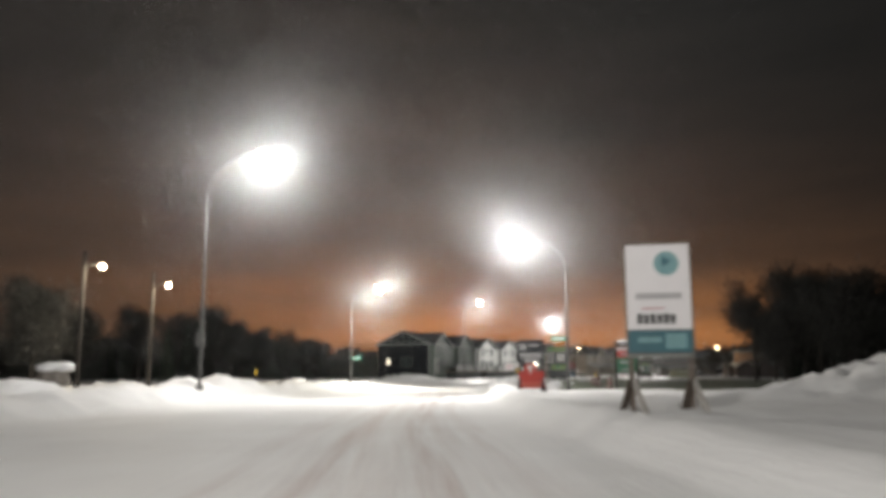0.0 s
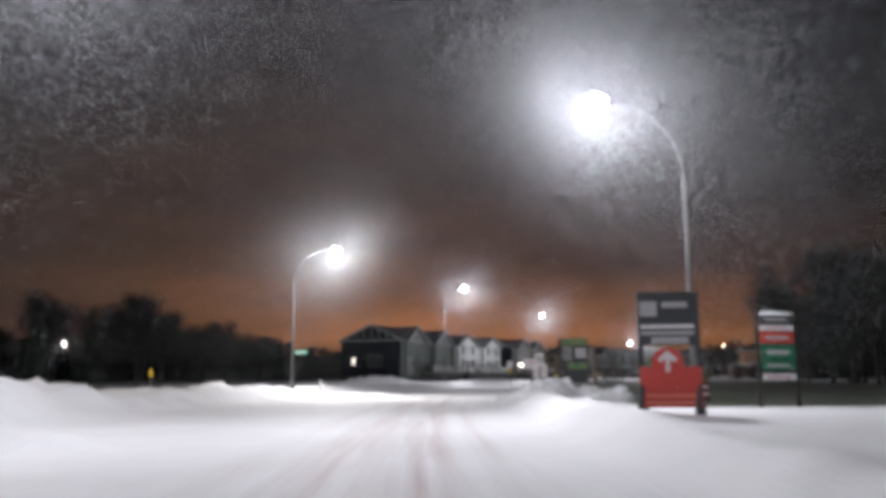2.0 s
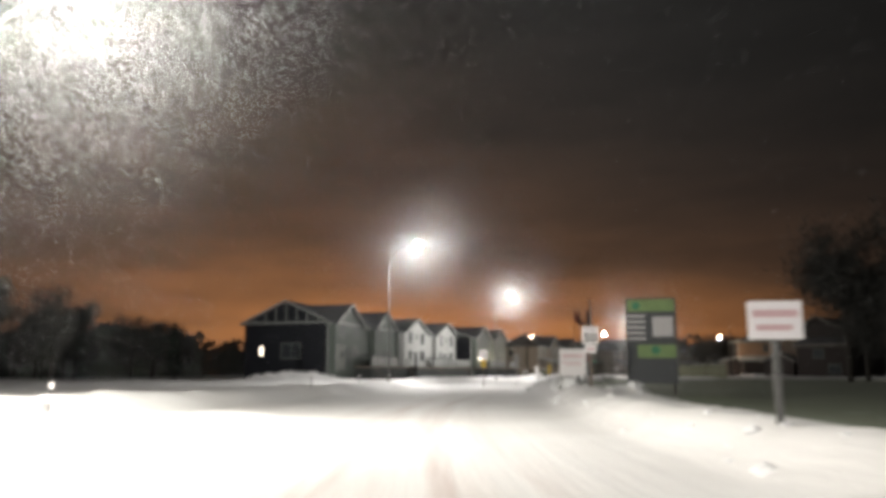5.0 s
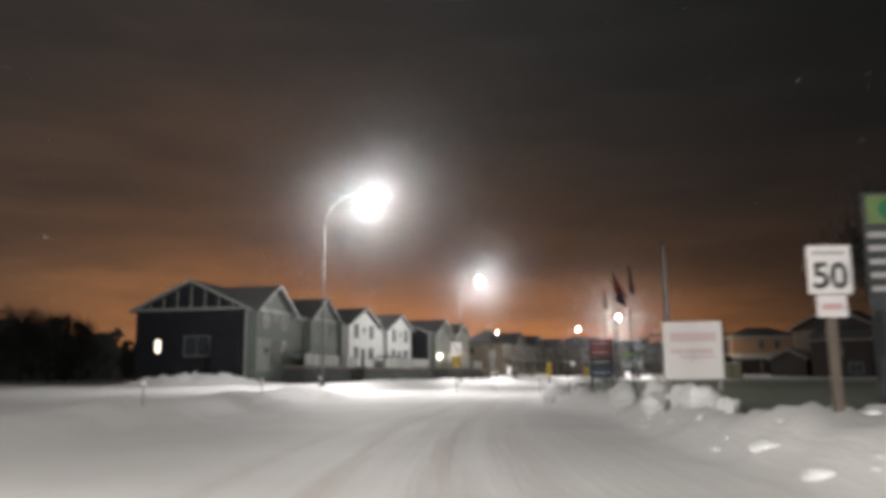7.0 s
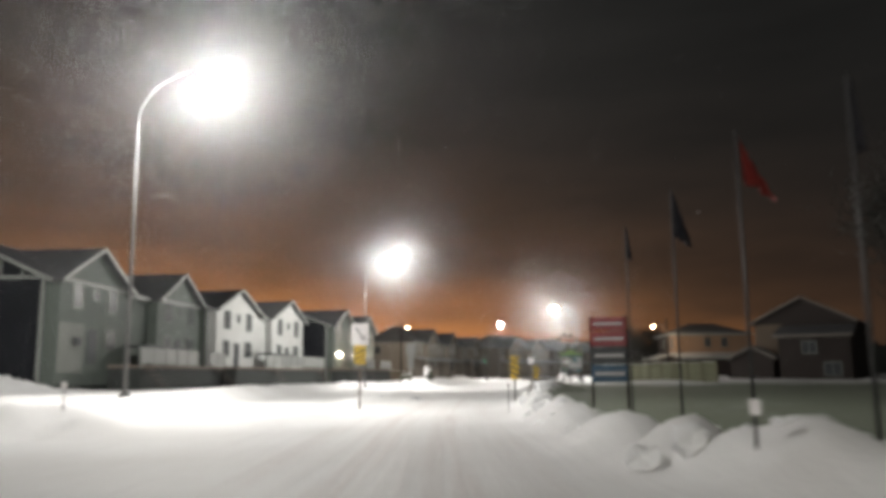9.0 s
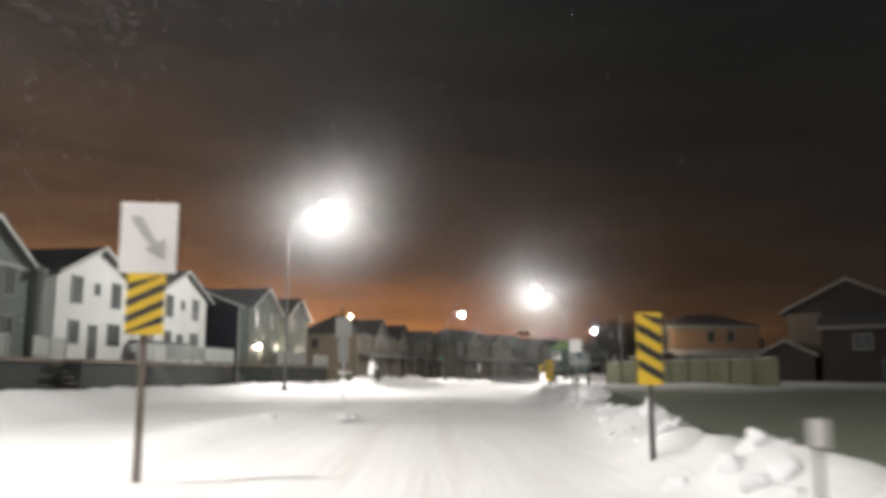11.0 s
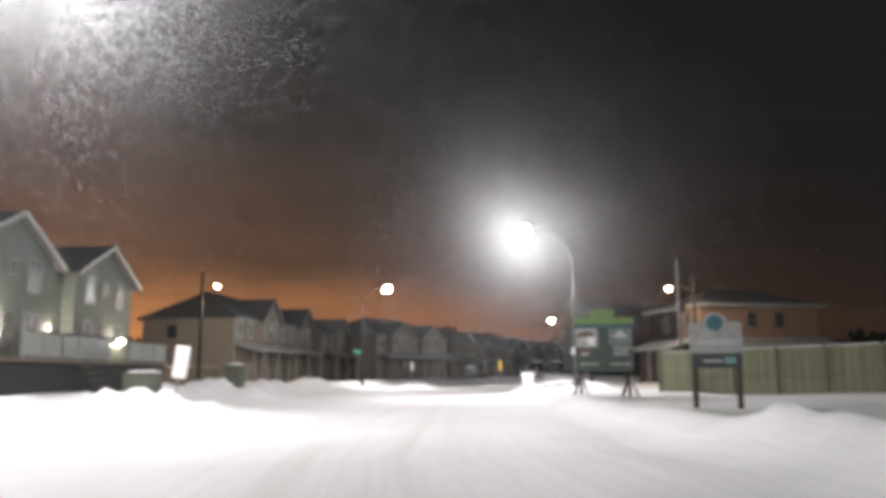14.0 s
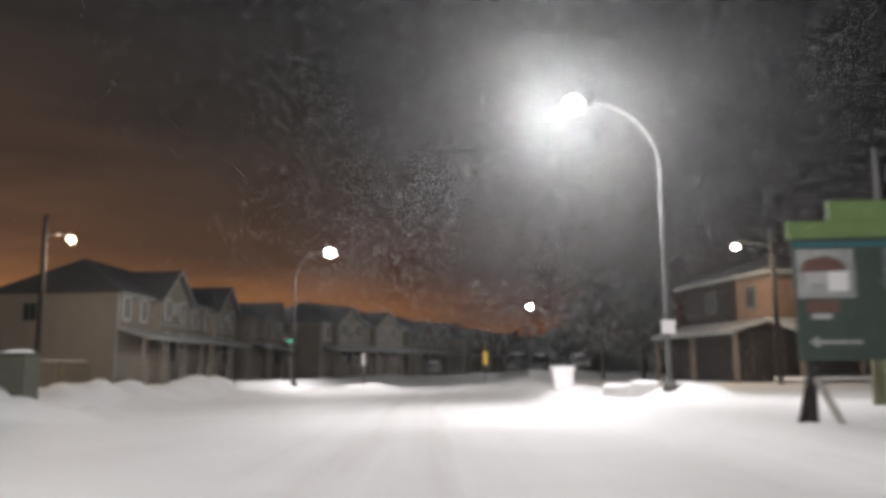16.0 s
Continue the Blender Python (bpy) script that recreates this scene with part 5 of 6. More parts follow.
def delineator(x, y, z):
    """A thin post with a white reflector."""
    g = gh(x, y)
    e = thing("delineator_post", pose(x, y, g, 0, 0, -8), "thin roadside marker post with white reflector in snow", "marker post", "delineator posts")
    part("post", block(-0.013, 0.013, 0.0, 0.02, -0.3, z - g + 0.06), M_HOUSING, e)
    part("reflector", block(-0.06, 0.06, -0.015, 0.0, z - g - 0.08, z - g + 0.08, 0.004), M_WHITE, e, "white reflector plate")


for x, y, z in ((-6.33, 76.3, 1.0), (-1.4, 100.2, 1.08), (1.32, 109.6, 1.07), (3.85, 119.0, 1.1), (12.1, 105.3, 0.9), (16.4, 122.5, 0.9)):
    delineator(x, y, z)


def street_name(x, y, z, w, heading, side):
    e = thing("street_name_plate", pose(x, y, z, 0, 0, -heading), "green street name plate fixed to a lamp post", "street sign", "street name plates")
    pl = part("plate", block(min(0.12 * side, (0.12 + w) * side), max(0.12 * side, (0.12 + w) * side), -0.01, 0.01, -0.12, 0.12), M_STREETGREEN, e)
    a, b = sorted(((0.2) * side, (0.04 + w) * side))
    bar(pl, a, b, -0.05, 0.05, M_WHITE, -0.014)
    part("clamp", block(-0.13, 0.13, -0.13, 0.13, -0.05, 0.05), M_STEEL, e)


street_name(-7.91, 74.4, 2.85, 0.8, 3, 1)
street_name(7.46, 45.85, 3.3, 0.8, 3, -1)
e = plate_sign(54.7, 227.2, 32, ((3.56, 0.6, 0.24, M_STREETGREEN),), "bright green street name plate on a thin post", "street_name_sign")
part("reflector", disc(bmesh.new(), -0.42, 3.72 - gh(54.7, 227.2), 0.09, -0.02, 0.0, 14), M_WHITE, e, "small white reflector")
e = thing("lamp_post_plate", pose(51.1, 185.6, 2.45, 0, 0, -30), "small reddish white notice on a lamp post", "notice")
part("plate", block(-0.2, 0.2, -0.15, -0.13, -0.2, 0.2), M_WHITE, e)
part("lettering", block(-0.14, 0.14, -0.136, -0.131, -0.1, 0.1), M_PINKTEXT, e)
e = thing("lamp_post_box", pose(-11.55, 39.5, 3.0), "grey control box strapped to a lamp post", "box")
part("box", block(-0.2, 0.2, -0.3, -0.12, -0.35, 0.35, 0.02), M_STEEL, e)

# big billboard with lime top
m, g = mount(44.42, 176.66, 46.42, 175.26)
e = thing("billboard", m, "wide billboard with lime green header and house pictures on braced legs", "sign")
pan = part("panel", block(-1.14, 1.14, 0.0, 0.04, 1.35 - g, 3.5 - g, 0.01), M_DKGREEN, e, "dark picture board")
hd = part("header", block(-1.2, 1.2, -0.03, 0.06, 3.22 - g, 3.48 - g, 0.01), M_LIME, e, "lime green header")
part("header_crest", block(-0.56, 0.42, -0.03, 0.06, 3.48 - g, 3.8 - g, 0.01), M_LIME, hd)
bar(pan, -1.12, 1.12, 3.08 - g, 3.16 - g, M_TEAL, -0.01, "stripe")
# printed house on a pale ground, beside a darker view with captions
lp = bar(pan, -1.1, -0.24, 2.3 - g, 3.05 - g, M_PRINT, -0.008, "picture")
part("printed_roof", prism(bmesh.new(), [(-1.04, 2.7 - g), (-0.34, 2.72 - g), (-0.42, 2.86 - g), (-0.62, 2.95 - g), (-0.98, 2.88 - g)], -0.012, -0.009), M_ROOFPRINT, lp)
part("printed_wall", block(-0.64, -0.34, -0.012, -0.009, 2.4 - g, 2.7 - g), M_WHITE, lp)
part("printed_door", block(-0.96, -0.66, -0.012, -0.009, 2.52 - g, 2.69 - g), M_GREYTEXT, lp)
bar(pan, -0.98, -0.5, 2.08 - g, 2.26 - g, M_ROOFPRINT, -0.009, "caption")
bar(pan, -0.92, -0.62, 1.98 - g, 2.06 - g, M_GREYTEXT, -0.009, "caption")
rp = bar(pan, 0.2, 1.1, 2.42 - g, 3.05 - g, M_PRINTDARK, -0.008, "picture")
part("printed_roof", prism(bmesh.new(), [(0.32, 2.68 - g), (0.98, 2.68 - g), (0.65, 2.96 - g)], -0.012, -0.009), M_GREYTEXT, rp)
for z in (2.26, 2.12, 1.98):
    bar(pan, 0.36, 1.08 if z > 2.2 else 0.94, z - g, z + 0.07 - g, M_PRINT, -0.009, "caption")
for x0, x1, tip in ((-0.84, -0.2, -1), (0.24, 0.9, 1)):
    ar = bar(pan, x0, x1, 1.6 - g, 1.66 - g, M_PRINT, -0.01, "arrow")
    xa = x0 if tip < 0 else x1
    part("arrow_head", prism(bmesh.new(), [(xa, 1.53 - g), (xa, 1.73 - g), (xa + tip * 0.14, 1.63 - g)][::tip], -0.01, -0.004), M_PRINT, ar)
legs(e, 2.0, 3.3 - g, False, M_DARKWOOD)
for sx in (-1, 1):
    x = sx * 0.95
    for dx, dy, mm in ((-0.38, -0.25, M_DARKWOOD), (0.42, -0.35, M_SNOWYWOOD), (0.05, 0.5, M_DARKWOOD)):
        part("brace", tube(bmesh.new(), [(x + dx, 0.08 + dy, -0.25), (x + dx * 0.1, 0.08 + dy * 0.1, 0.78)], [0.06, 0.055], 4), mm, e, "snow-dusted brace" if mm is M_SNOWYWOOD else "")

# white arched sign with black lower panel
m, g = mount(39.8, 165.5, 40.85, 164.7)
e = thing("estate_sign", m, "white arched sign board above a black panel on two posts", "sign")
arch = [(-0.64, 1.75 - g), (0.64, 1.75 - g), (0.64, 2.5 - g)] + [(0.3 * math.cos(a), 2.5 - g + 0.26 * math.sin(a)) for a in np.linspace(0.1, math.pi - 0.1, 14)] + [(-0.64, 2.5 - g)]
pan = part("panel", prism(bmesh.new(), arch, 0.0, 0.03), M_PRINT, e, "white arched board")
part("emblem", disc(bmesh.new(), 0.0, 2.5 - g, 0.2, -0.012, -0.003), M_TEAL, pan, "dark teal emblem")
bar(pan, -0.45, 0.45, 1.95 - g, 2.08 - g, M_GREYTEXT)
lo_p = part("lower_panel", block(-0.6, 0.6, 0.0, 0.03, 1.38 - g, 1.73 - g, 0.006), M_CHAR, e, "black lower board")
bar(lo_p, -0.32, 0.12, 1.52 - g, 1.58 - g, M_GREYTEXT)
bar(lo_p, 0.18, 0.46, 1.48 - g, 1.64 - g, M_TEALPALE)
legs(e, 1.16, 2.3 - g, False, M_LEGWOOD, half=0.065)


# ---- small street furniture ----
def utility_box(x, y, rot, w, d, z1):
    g = gh(x, y) - 0.1
    e = thing("utility_box", pose(x, y, g, 0, 0, rot), "green metal utility box with snow on its lid", "utility box")
    part("cabinet", block(-w / 2, w / 2, -d / 2, d / 2, 0, z1 - g, 0.03), M_BOXGREEN, e)
    part("lid", block(-w / 2 - 0.03, w / 2 + 0.03, -d / 2 - 0.03, d / 2 + 0.03, z1 - g, z1 - g + 0.06, 0.015), M_BOXGREEN, e)
    part("snow_cap", blob(bmesh.new(), (0, 0, z1 - g + 0.08), (w * 0.5, d * 0.5, 0.08), x), M_SNOWCAP, e, "thin cap of snow", True)


utility_box(34.85, 193.9, -30, 0.9, 0.8, 1.76)
utility_box(28.8, 181.9, -25, 1.2, 0.8, 1.32)


def bin_(x, y):
    g = gh(x, y) - 0.05
    e = thing("storage_bin", pose(x, y, g, 0, 0, -30), "white tapered bin standing on a snow heap", "bin")
    bm = bmesh.new()
    r = [[bm.verts.new((sx * w, sy * w * 0.8, z)) for sx, sy in ((-1, -1), (1, -1), (1, 1), (-1, 1))] for w, z in ((0.3, 0.0), (0.38, 0.75))]
    bm.faces.new(r[0][::-1])
    bm.faces.new(r[1])
    for i in range(4):
        j = (i + 1) % 4
        bm.faces.new((r[0][i], r[0][j], r[1][j], r[1][i]))
    part("body", bm, M_WHITE, e)
    part("lid", block(-0.41, 0.41, -0.34, 0.34, 0.75, 0.81, 0.015), M_WHITE, e)


bin_(51.7, 191.2)
for i, (x, y) in enumerate(((50.59, 187.24), (51.17, 186.68))):
    e = thing("concrete_block", pose(x, y, gh(x, y) - 0.06, 0, 0, -45), "low grey concrete block dusted with snow", "barrier", "concrete blocks")
    part("block", block(-0.42, 0.42, -0.2, 0.2, 0, 0.42, 0.06), M_PALECON, e)
    part("snow_cap", blob(bmesh.new(), (0, 0, 0.42), (0.42, 0.2, 0.08), i + 2), M_SNOWCAP, e, "", True)
e = thing("boulder", pose(-19.6, 41.3, gh(-19.6, 41.3) - 0.1), "dark boulder half buried under snow", "rock")
part("stone", blob(bmesh.new(), (0, 0, 0.4), (0.9, 0.6, 0.75), 4), M_STONE, e)
part("snow_cap", blob(bmesh.new(), (0.1, 0.1, 0.98), (0.95, 0.65, 0.32), 6), M_SNOWCAP, e, "thick cap of snow", True)
e = thing("timber_post", pose(8.6, 62.6, gh(8.6, 62.6), 0, -3, 0), "weathered grey post in a snow heap", "post")
part("post", tube(bmesh.new(), [(0, 0, -0.3), (0, 0, 1.2), (0, 0, 2.6)], [0.09, 0.085, 0.08], 10), M_WOOD, e, "", True)
e = thing("utility_pole", pose(54.1, 180.8, 0.3), "slim frosted pole with small transformer box", "pole")
part("pole", tube(bmesh.new(), [(0, 0, 0), (0, 0, 3.4), (0, 0, 6.7)], [0.1, 0.085, 0.06], 10), M_STEEL, e, "", True)
part("box", block(-0.2, 0.2, -0.25, 0.0, 4.0, 4.5, 0.03), M_STEEL, e)


def flagpole(x, y, h, cloth, fh, fw, seed):
    """A pole with a flag hanging limp in folds."""
    g = gh(x, y)
    e = thing("flagpole", pose(x, y, g), "tall thin flagpole with a limp flag", "flagpole", "flagpoles")
    part("pole", tube(bmesh.new(), [(0, 0, -0.2), (0, 0, h * 0.5), (0, 0, h)], [0.035, 0.03, 0.022], 8), M_FLAGPOLE, e, "", True)
    bm = bmesh.new()
    nx_, nz = 10, 8
    vs = [[bm.verts.new((0.04 + fw * u / nx_ * (0.22 + 0.78 * v / nz), 0.07 * math.sin(u * 1.5 + seed) * (0.4 + v / nz), h - 0.1 - fh * v / nz - 0.5 * fw * (u / nx_) ** 1.4 + 0.05 * math.sin(2.1 * v + seed) * u / nx_)) for u in range(nx_ + 1)] for v in range(nz + 1)]
    for i in range(nz):
        for j in range(nx_):
            bm.faces.new((vs[i][j], vs[i + 1][j], vs[i + 1][j + 1], vs[i][j + 1]))
    bmesh.ops.solidify(bm, geom=list(bm.faces), thickness=0.012)
    part("flag", bm, cloth, e, "", True)


flagpole(19.7, 120.5, 5.8, M_FLAGDARK, 0.9, 0.16, 1)
flagpole(18.7, 116.4, 6.0, M_FLAGDARK, 1.2, 0.5, 2)
flagpole(15.9, 110.1, 5.5, M_FLAGRED, 0.85, 0.75, 4)
flagpole(15.2, 106.8, 5.3, M_FLAGDARK, 1.0, 0.14, 3)
flagpole(14.75, 103.0, 5.6, M_FLAGWHITE, 2.6, 0.1, 5)


# ---- traffic drums and a bollard ----
M_DRUM = mat("drum_orange", (0.12, 0.035, 0.018), 0.6, vary=0.2, bump=0)


def traffic_drum(x, y, rot):
    """A tapered drum with white bands and a rubber foot."""
    e = thing("traffic_drum", pose(x, y, gh(x, y) - 0.03, 0, 0, rot), "orange traffic drum with white bands in roadside snow", "traffic drum", "traffic drums")
    part("body", tube(bmesh.new(), [(0, 0, 0), (0, 0, 0.3), (0, 0, 0.6), (0, 0, 0.86), (0, 0, 0.9)], [0.25, 0.235, 0.22, 0.2, 0.12], 18), M_DRUM, e, "", True)
    for z, r in ((0.3, 0.242), (0.62, 0.225)):
        part("band", tube(bmesh.new(), [(0, 0, z), (0, 0, z + 0.075)], [r, r - 0.004], 18), M_WHITE, e, "white reflective band", True)
    part("foot", tube(bmesh.new(), [(0, 0, -0.02), (0, 0, 0.05)], [0.34, 0.33], 18), M_TYRE, e, "black rubber foot")
    part("handle", block(-0.09, 0.09, -0.02, 0.02, 0.88, 0.98, 0.01), M_DRUM, e)


traffic_drum(12.3, 61.8, 20)
traffic_drum(11.6, 59.9, 75)
traffic_drum(12.6, 58.9, 140)
x, y = -6.2, 75.7
e = thing("bollard", pose(x, y, gh(x, y)), "short white-topped bollard capped with snow", "bollard")
part("post", tube(bmesh.new(), [(0, 0, -0.3), (0, 0, 0.55)], [0.11, 0.1], 14), M_WHITE, e, "", True)
part("snow_cap", blob(bmesh.new(), (0, 0, 0.56), (0.15, 0.15, 0.13), 8), M_SNOWCAP, e, "cap of snow", True)
plate_sign(24.05, 138.05, 22, ((1.98, 0.34, 0.34, M_WHITE),), "small square white plate on a thin post", post=M_SNOWYWOOD, half=0.012)


# ---- parked cars ----
def car(x, y, rot, paint, seed, label):
    g = gh(x, y) - 0.03
    e = thing("parked_car", pose(x, y, g, 0, 0, rot), label, "car", "parked cars")
    prof = [(-2.2, 0.35), (-2.25, 0.8), (-2.1, 0.98), (-1.75, 1.02), (-1.35, 1.58), (0.55, 1.62), (1.15, 1.05), (2.0, 0.95), (2.25, 0.75), (2.25, 0.35)]
    bm = prism(bmesh.new(), prof, -0.88, 0.88)
    bmesh.ops.bevel(bm, geom=list(bm.edges), offset=0.06, segments=2, affect="EDGES")
    part("body", bm, paint, e, "", True)
    for s in (-1, 1):
        part("side_window", prism(bmesh.new(), [(-1.5, 1.1), (-1.2, 1.5), (0.45, 1.53), (0.9, 1.1)], s * 0.885 - 0.004, s * 0.885 + 0.004), M_GLASS, e)
        for wx in (-1.35, 1.4):
            w = part("wheel", disc(bmesh.new(), wx, 0.33, 0.33, s * 0.8 - 0.1, s * 0.8 + 0.1, 20), M_TYRE, e)
            part("rim", disc(bmesh.new(), wx, 0.33, 0.2, s * 0.91 - 0.01, s * 0.91 + 0.01, 16), M_STEEL, w)
        part("headlight", block(2.2, 2.27, s * 0.7 - 0.15, s * 0.7 + 0.15, 0.68, 0.8), M_TRIM, e)
        part("tail_light", block(-2.28, -2.2, s * 0.75 - 0.1, s * 0.75 + 0.1, 0.78, 0.95), M_MAROON, e)
    part("snow_cap", blob(bmesh.new(), (-0.4, 0, 1.62), (0.95, 0.7, 0.14), seed), M_SNOWCAP, e, "snow on its roof", True)


car(82.1, 253.1, 58, M_CARGREY, 1, "grey car parked by the snowy kerb")
car(83.3, 237.8, 62, M_CARDARK, 2, "dark car with snow on its roof")
car(89.4, 242.0, 62, M_CARDARK, 3, "dark car with snow on its roof")
car(90.4, 236.2, 60, M_CARGREY, 4, "grey car with snow on its roof")


# ---- trees ----
def bare_tree_mesh(seed, h, n_twigs):
    """Trunk with limbs, and a separate crown of fine twigs."""
    r = random.Random(seed)
    bm = bmesh.new()
    tube(bm, [(0, 0, -0.3), (0.05, 0, h * 0.25), (0.1 * r.uniform(-1, 1), 0.1, h * 0.55), (0.2 * r.uniform(-1, 1), 0.15, h * 0.9)], [h * 0.02, h * 0.016, h * 0.01, h * 0.003], 7)
    tips = []
    for i in range(16):
        z = h * r.uniform(0.22, 0.8)
        a = r.uniform(0, 6.28)
        L = h * r.uniform(0.16, 0.34) * (1.1 - 0.6 * z / h)
        p1 = Vector((math.cos(a) * L * 0.5, math.sin(a) * L * 0.5, z + L * 0.4))
        p2 = Vector((math.cos(a + 0.2) * L, math.sin(a + 0.2) * L, z + L * 0.95))
        tube(bm, [(0.05, 0.05, z), p1, p2], [h * 0.006, h * 0.004, h * 0.0015], 5, False)
        tips += [(p1, L), (p2, L), ((p1 + p2) / 2, L)]
    trunk = bm
    cr = bmesh.new()
    for i in range(n_twigs):
        c, L = r.choice(tips)
        c = c + Vector((r.gauss(0, 0.33 * L), r.gauss(0, 0.33 * L), r.gauss(0, 0.28 * L)))
        d = Vector((r.gauss(0, 1), r.gauss(0, 1), r.gauss(0.7, 0.8))).normalized() * r.uniform(0.35, 1.1) * h / 13
        s = d.cross(Vector((r.gauss(0, 1), r.gauss(0, 1), r.gauss(0, 1)))).normalized() * 0.05 * h / 13
        cr.faces.new([cr.verts.new(p) for p in (c - s, c + s, c + d)])
    return trunk, cr


def tree_kind(seed, h, n):
    e = thing("bare_tree", pose(0, 0, -200), "tall bare deciduous tree, dark against the night sky", "tree", "roadside trees")
    t, c = bare_tree_mesh(seed, h, n)
    part("trunk", t, M_BARK, e, "", True)
    part("crown", c, M_TWIG, e)
    return e


def spruce_kind(seed, h):
    r = random.Random(seed)
    e = thing("spruce_tree", pose(0, 0, -200), "dark spruce tree dusted with snow", "tree", "spruce trees")
    part("trunk", tube(bmesh.new(), [(0, 0, -0.3), (0, 0, h * 0.5), (0, 0, h)], [h * 0.018, h * 0.01, 0.01], 7), M_BARK, e, "", True)
    cr = bmesh.new()
    for i in range(2600):
        z = h * (0.06 + 0.94 * r.random() ** 1.3)
        rad = (1 - z / h) * h * 0.2 * (0.7 + 0.5 * r.random())
        a = r.uniform(0, 6.28)
        c = Vector((math.cos(a) * rad * r.uniform(0.3, 1), math.sin(a) * rad * r.uniform(0.3, 1), z))
        d = Vector((math.cos(a), math.sin(a), -0.25 + r.gauss(0, 0.25))) * r.uniform(0.25, 0.6)
        s = Vector((-math.sin(a), math.cos(a), r.gauss(0, 0.5))) * 0.07
        cr.faces.new([cr.verts.new(p) for p in (c - s, c + s, c + d)])
    part("crown", cr, M_NEEDLE, e)
    return e


KINDS = [tree_kind(k, 13.0, 9000) for k in range(4)] + [spruce_kind(9, 11.0), spruce_kind(10, 9.0)]
RT = random.Random(3)


def plant(x, y, k, scale):
    m = pose(x, y, gh(x, y), 0, 0, RT.uniform(0, 360))
    t = copy_thing(KINDS[k], m)
    t.scale = (scale, scale, scale * RT.uniform(0.92, 1.1))


# woods on the right behind the first signs
for i in range(52):
    y = RT.uniform(112, 148)
    plant(max(53.0, 12.0 + 1.06 * (y - 98.3)) + 48 * RT.random() ** 1.4, y, RT.choice((0, 1, 2, 3, 4)), RT.uniform(0.9, 1.3))
for x, y, k, sc in ((74, 214, 0, 0.9), (80, 216, 1, 1.0)):
    plant(x, y, k, sc * 0.72)
# left side woods
for i in range(44):
    plant(RT.uniform(-150, -26), RT.uniform(140, 250), RT.choice((0, 1, 2, 3, 4, 5)), RT.uniform(0.7, 1.05))
for x, y, k, s in ((-30, 60, 1, 0.62), (-36, 72, 2, 0.7), (-28, 84, 5, 0.6), (-42, 95, 3, 0.75), (-34, 110, 4, 0.65), (-24, 128, 0, 0.6), (30, 260, 1, 0.75), (10, 235, 2, 0.7), (20, 250, 3, 0.7), (-8, 215, 0, 0.75), (112, 300, 1, 0.8), (130, 285, 2, 0.8)):
    plant(x, y, k, s)
for k in KINDS:
    for o in (*k.children_recursive, k):
        bpy.data.objects.remove(o)


def far_woods():
    """The distant tree line all round, as one mass of slivers."""
    r = np.random.RandomState(8)
    n = 80000
    a = r.uniform(-1.5, 1.6, n)
    d = r.uniform(330, 560, n)
    hmax = 11 + 5 * vnoise(a * 14 + 20, d * 0.004) + 4 * vnoise(a * 60, d * 0.02)
    z = hmax * r.rand(n) - 1.5
    # a nearer belt on the left
    k = int(n * 0.45)
    a[:k], d[:k] = r.uniform(-1.35, -0.3, k), r.uniform(190, 270, k)
    z[:k] = (10 + 4.5 * vnoise(a[:k] * 22 + 5, d[:k] * 0.03)) * r.rand(k) - 1.2
    base = np.stack([20 + d * np.sin(a), 90 + d * np.cos(a), z], 1)
    ang = r.uniform(0, 6.28, n)
    w = r.uniform(0.5, 1.8, n)[:, None]
    side = np.stack([np.cos(a), -np.sin(a), 0 * a], 1) * w
    up = np.stack([0.4 * np.cos(ang), 0.4 * np.sin(ang), np.full(n, 2.2)], 1)
    v = np.stack([base - side, base + side, base + up], 1).reshape(-1, 3)
    me = bpy.data.meshes.new("far_woods")
    me.from_pydata(v.tolist(), [], [(3 * i, 3 * i + 1, 3 * i + 2) for i in range(n)])
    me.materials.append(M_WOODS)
    tagged(new("far_woods", me), "dark distant woods along the horizon", "woods", kind="stuff")


far_woods()


# ---- broken lumps of snow along the ploughed ridges ----
def snow_lumps():
    r = random.Random(12)
    bm = bmesh.new()
    for i in range(170):
        q = r.uniform(52, 158)
        k = int(np.argmin(np.abs(CENTRE[:, 1] - q)))
        a, b = CENTRE[k], CENTRE[min(k + 1, len(CENTRE) - 1)]
        d = (b - a) / np.linalg.norm(b - a)
        if r.random() < 0.8:
            s = float(right_edge(np.array([q]))[0]) + abs(r.gauss(0.5, 0.7))
        elif 126 < q < 150:
            s = -4.1 + r.gauss(0, 0.35)
        else:
            s = float(right_edge(np.array([q]))[0]) + abs(r.gauss(0.8, 0.8))
        x, y = a[0] + d[1] * s + d[0] * (q - a[1]), a[1] - d[0] * s + d[1] * (q - a[1])
        z = r.uniform(0.025, 0.08) * (2.0 if r.random() < 0.1 else 1)
        blob(bm, (x, y, gh(x, y) - z * 0.1), (z * r.uniform(0.9, 1.6), z * r.uniform(0.9, 1.6), z * 0.9), r.uniform(0, 50), 2, 0.5)
    ob = link("snow_lumps", bm, M_SNOWCAP, smooth=True)
    tagged(ob, "broken lumps of snow thrown up along the road edge", "snow", kind="stuff")


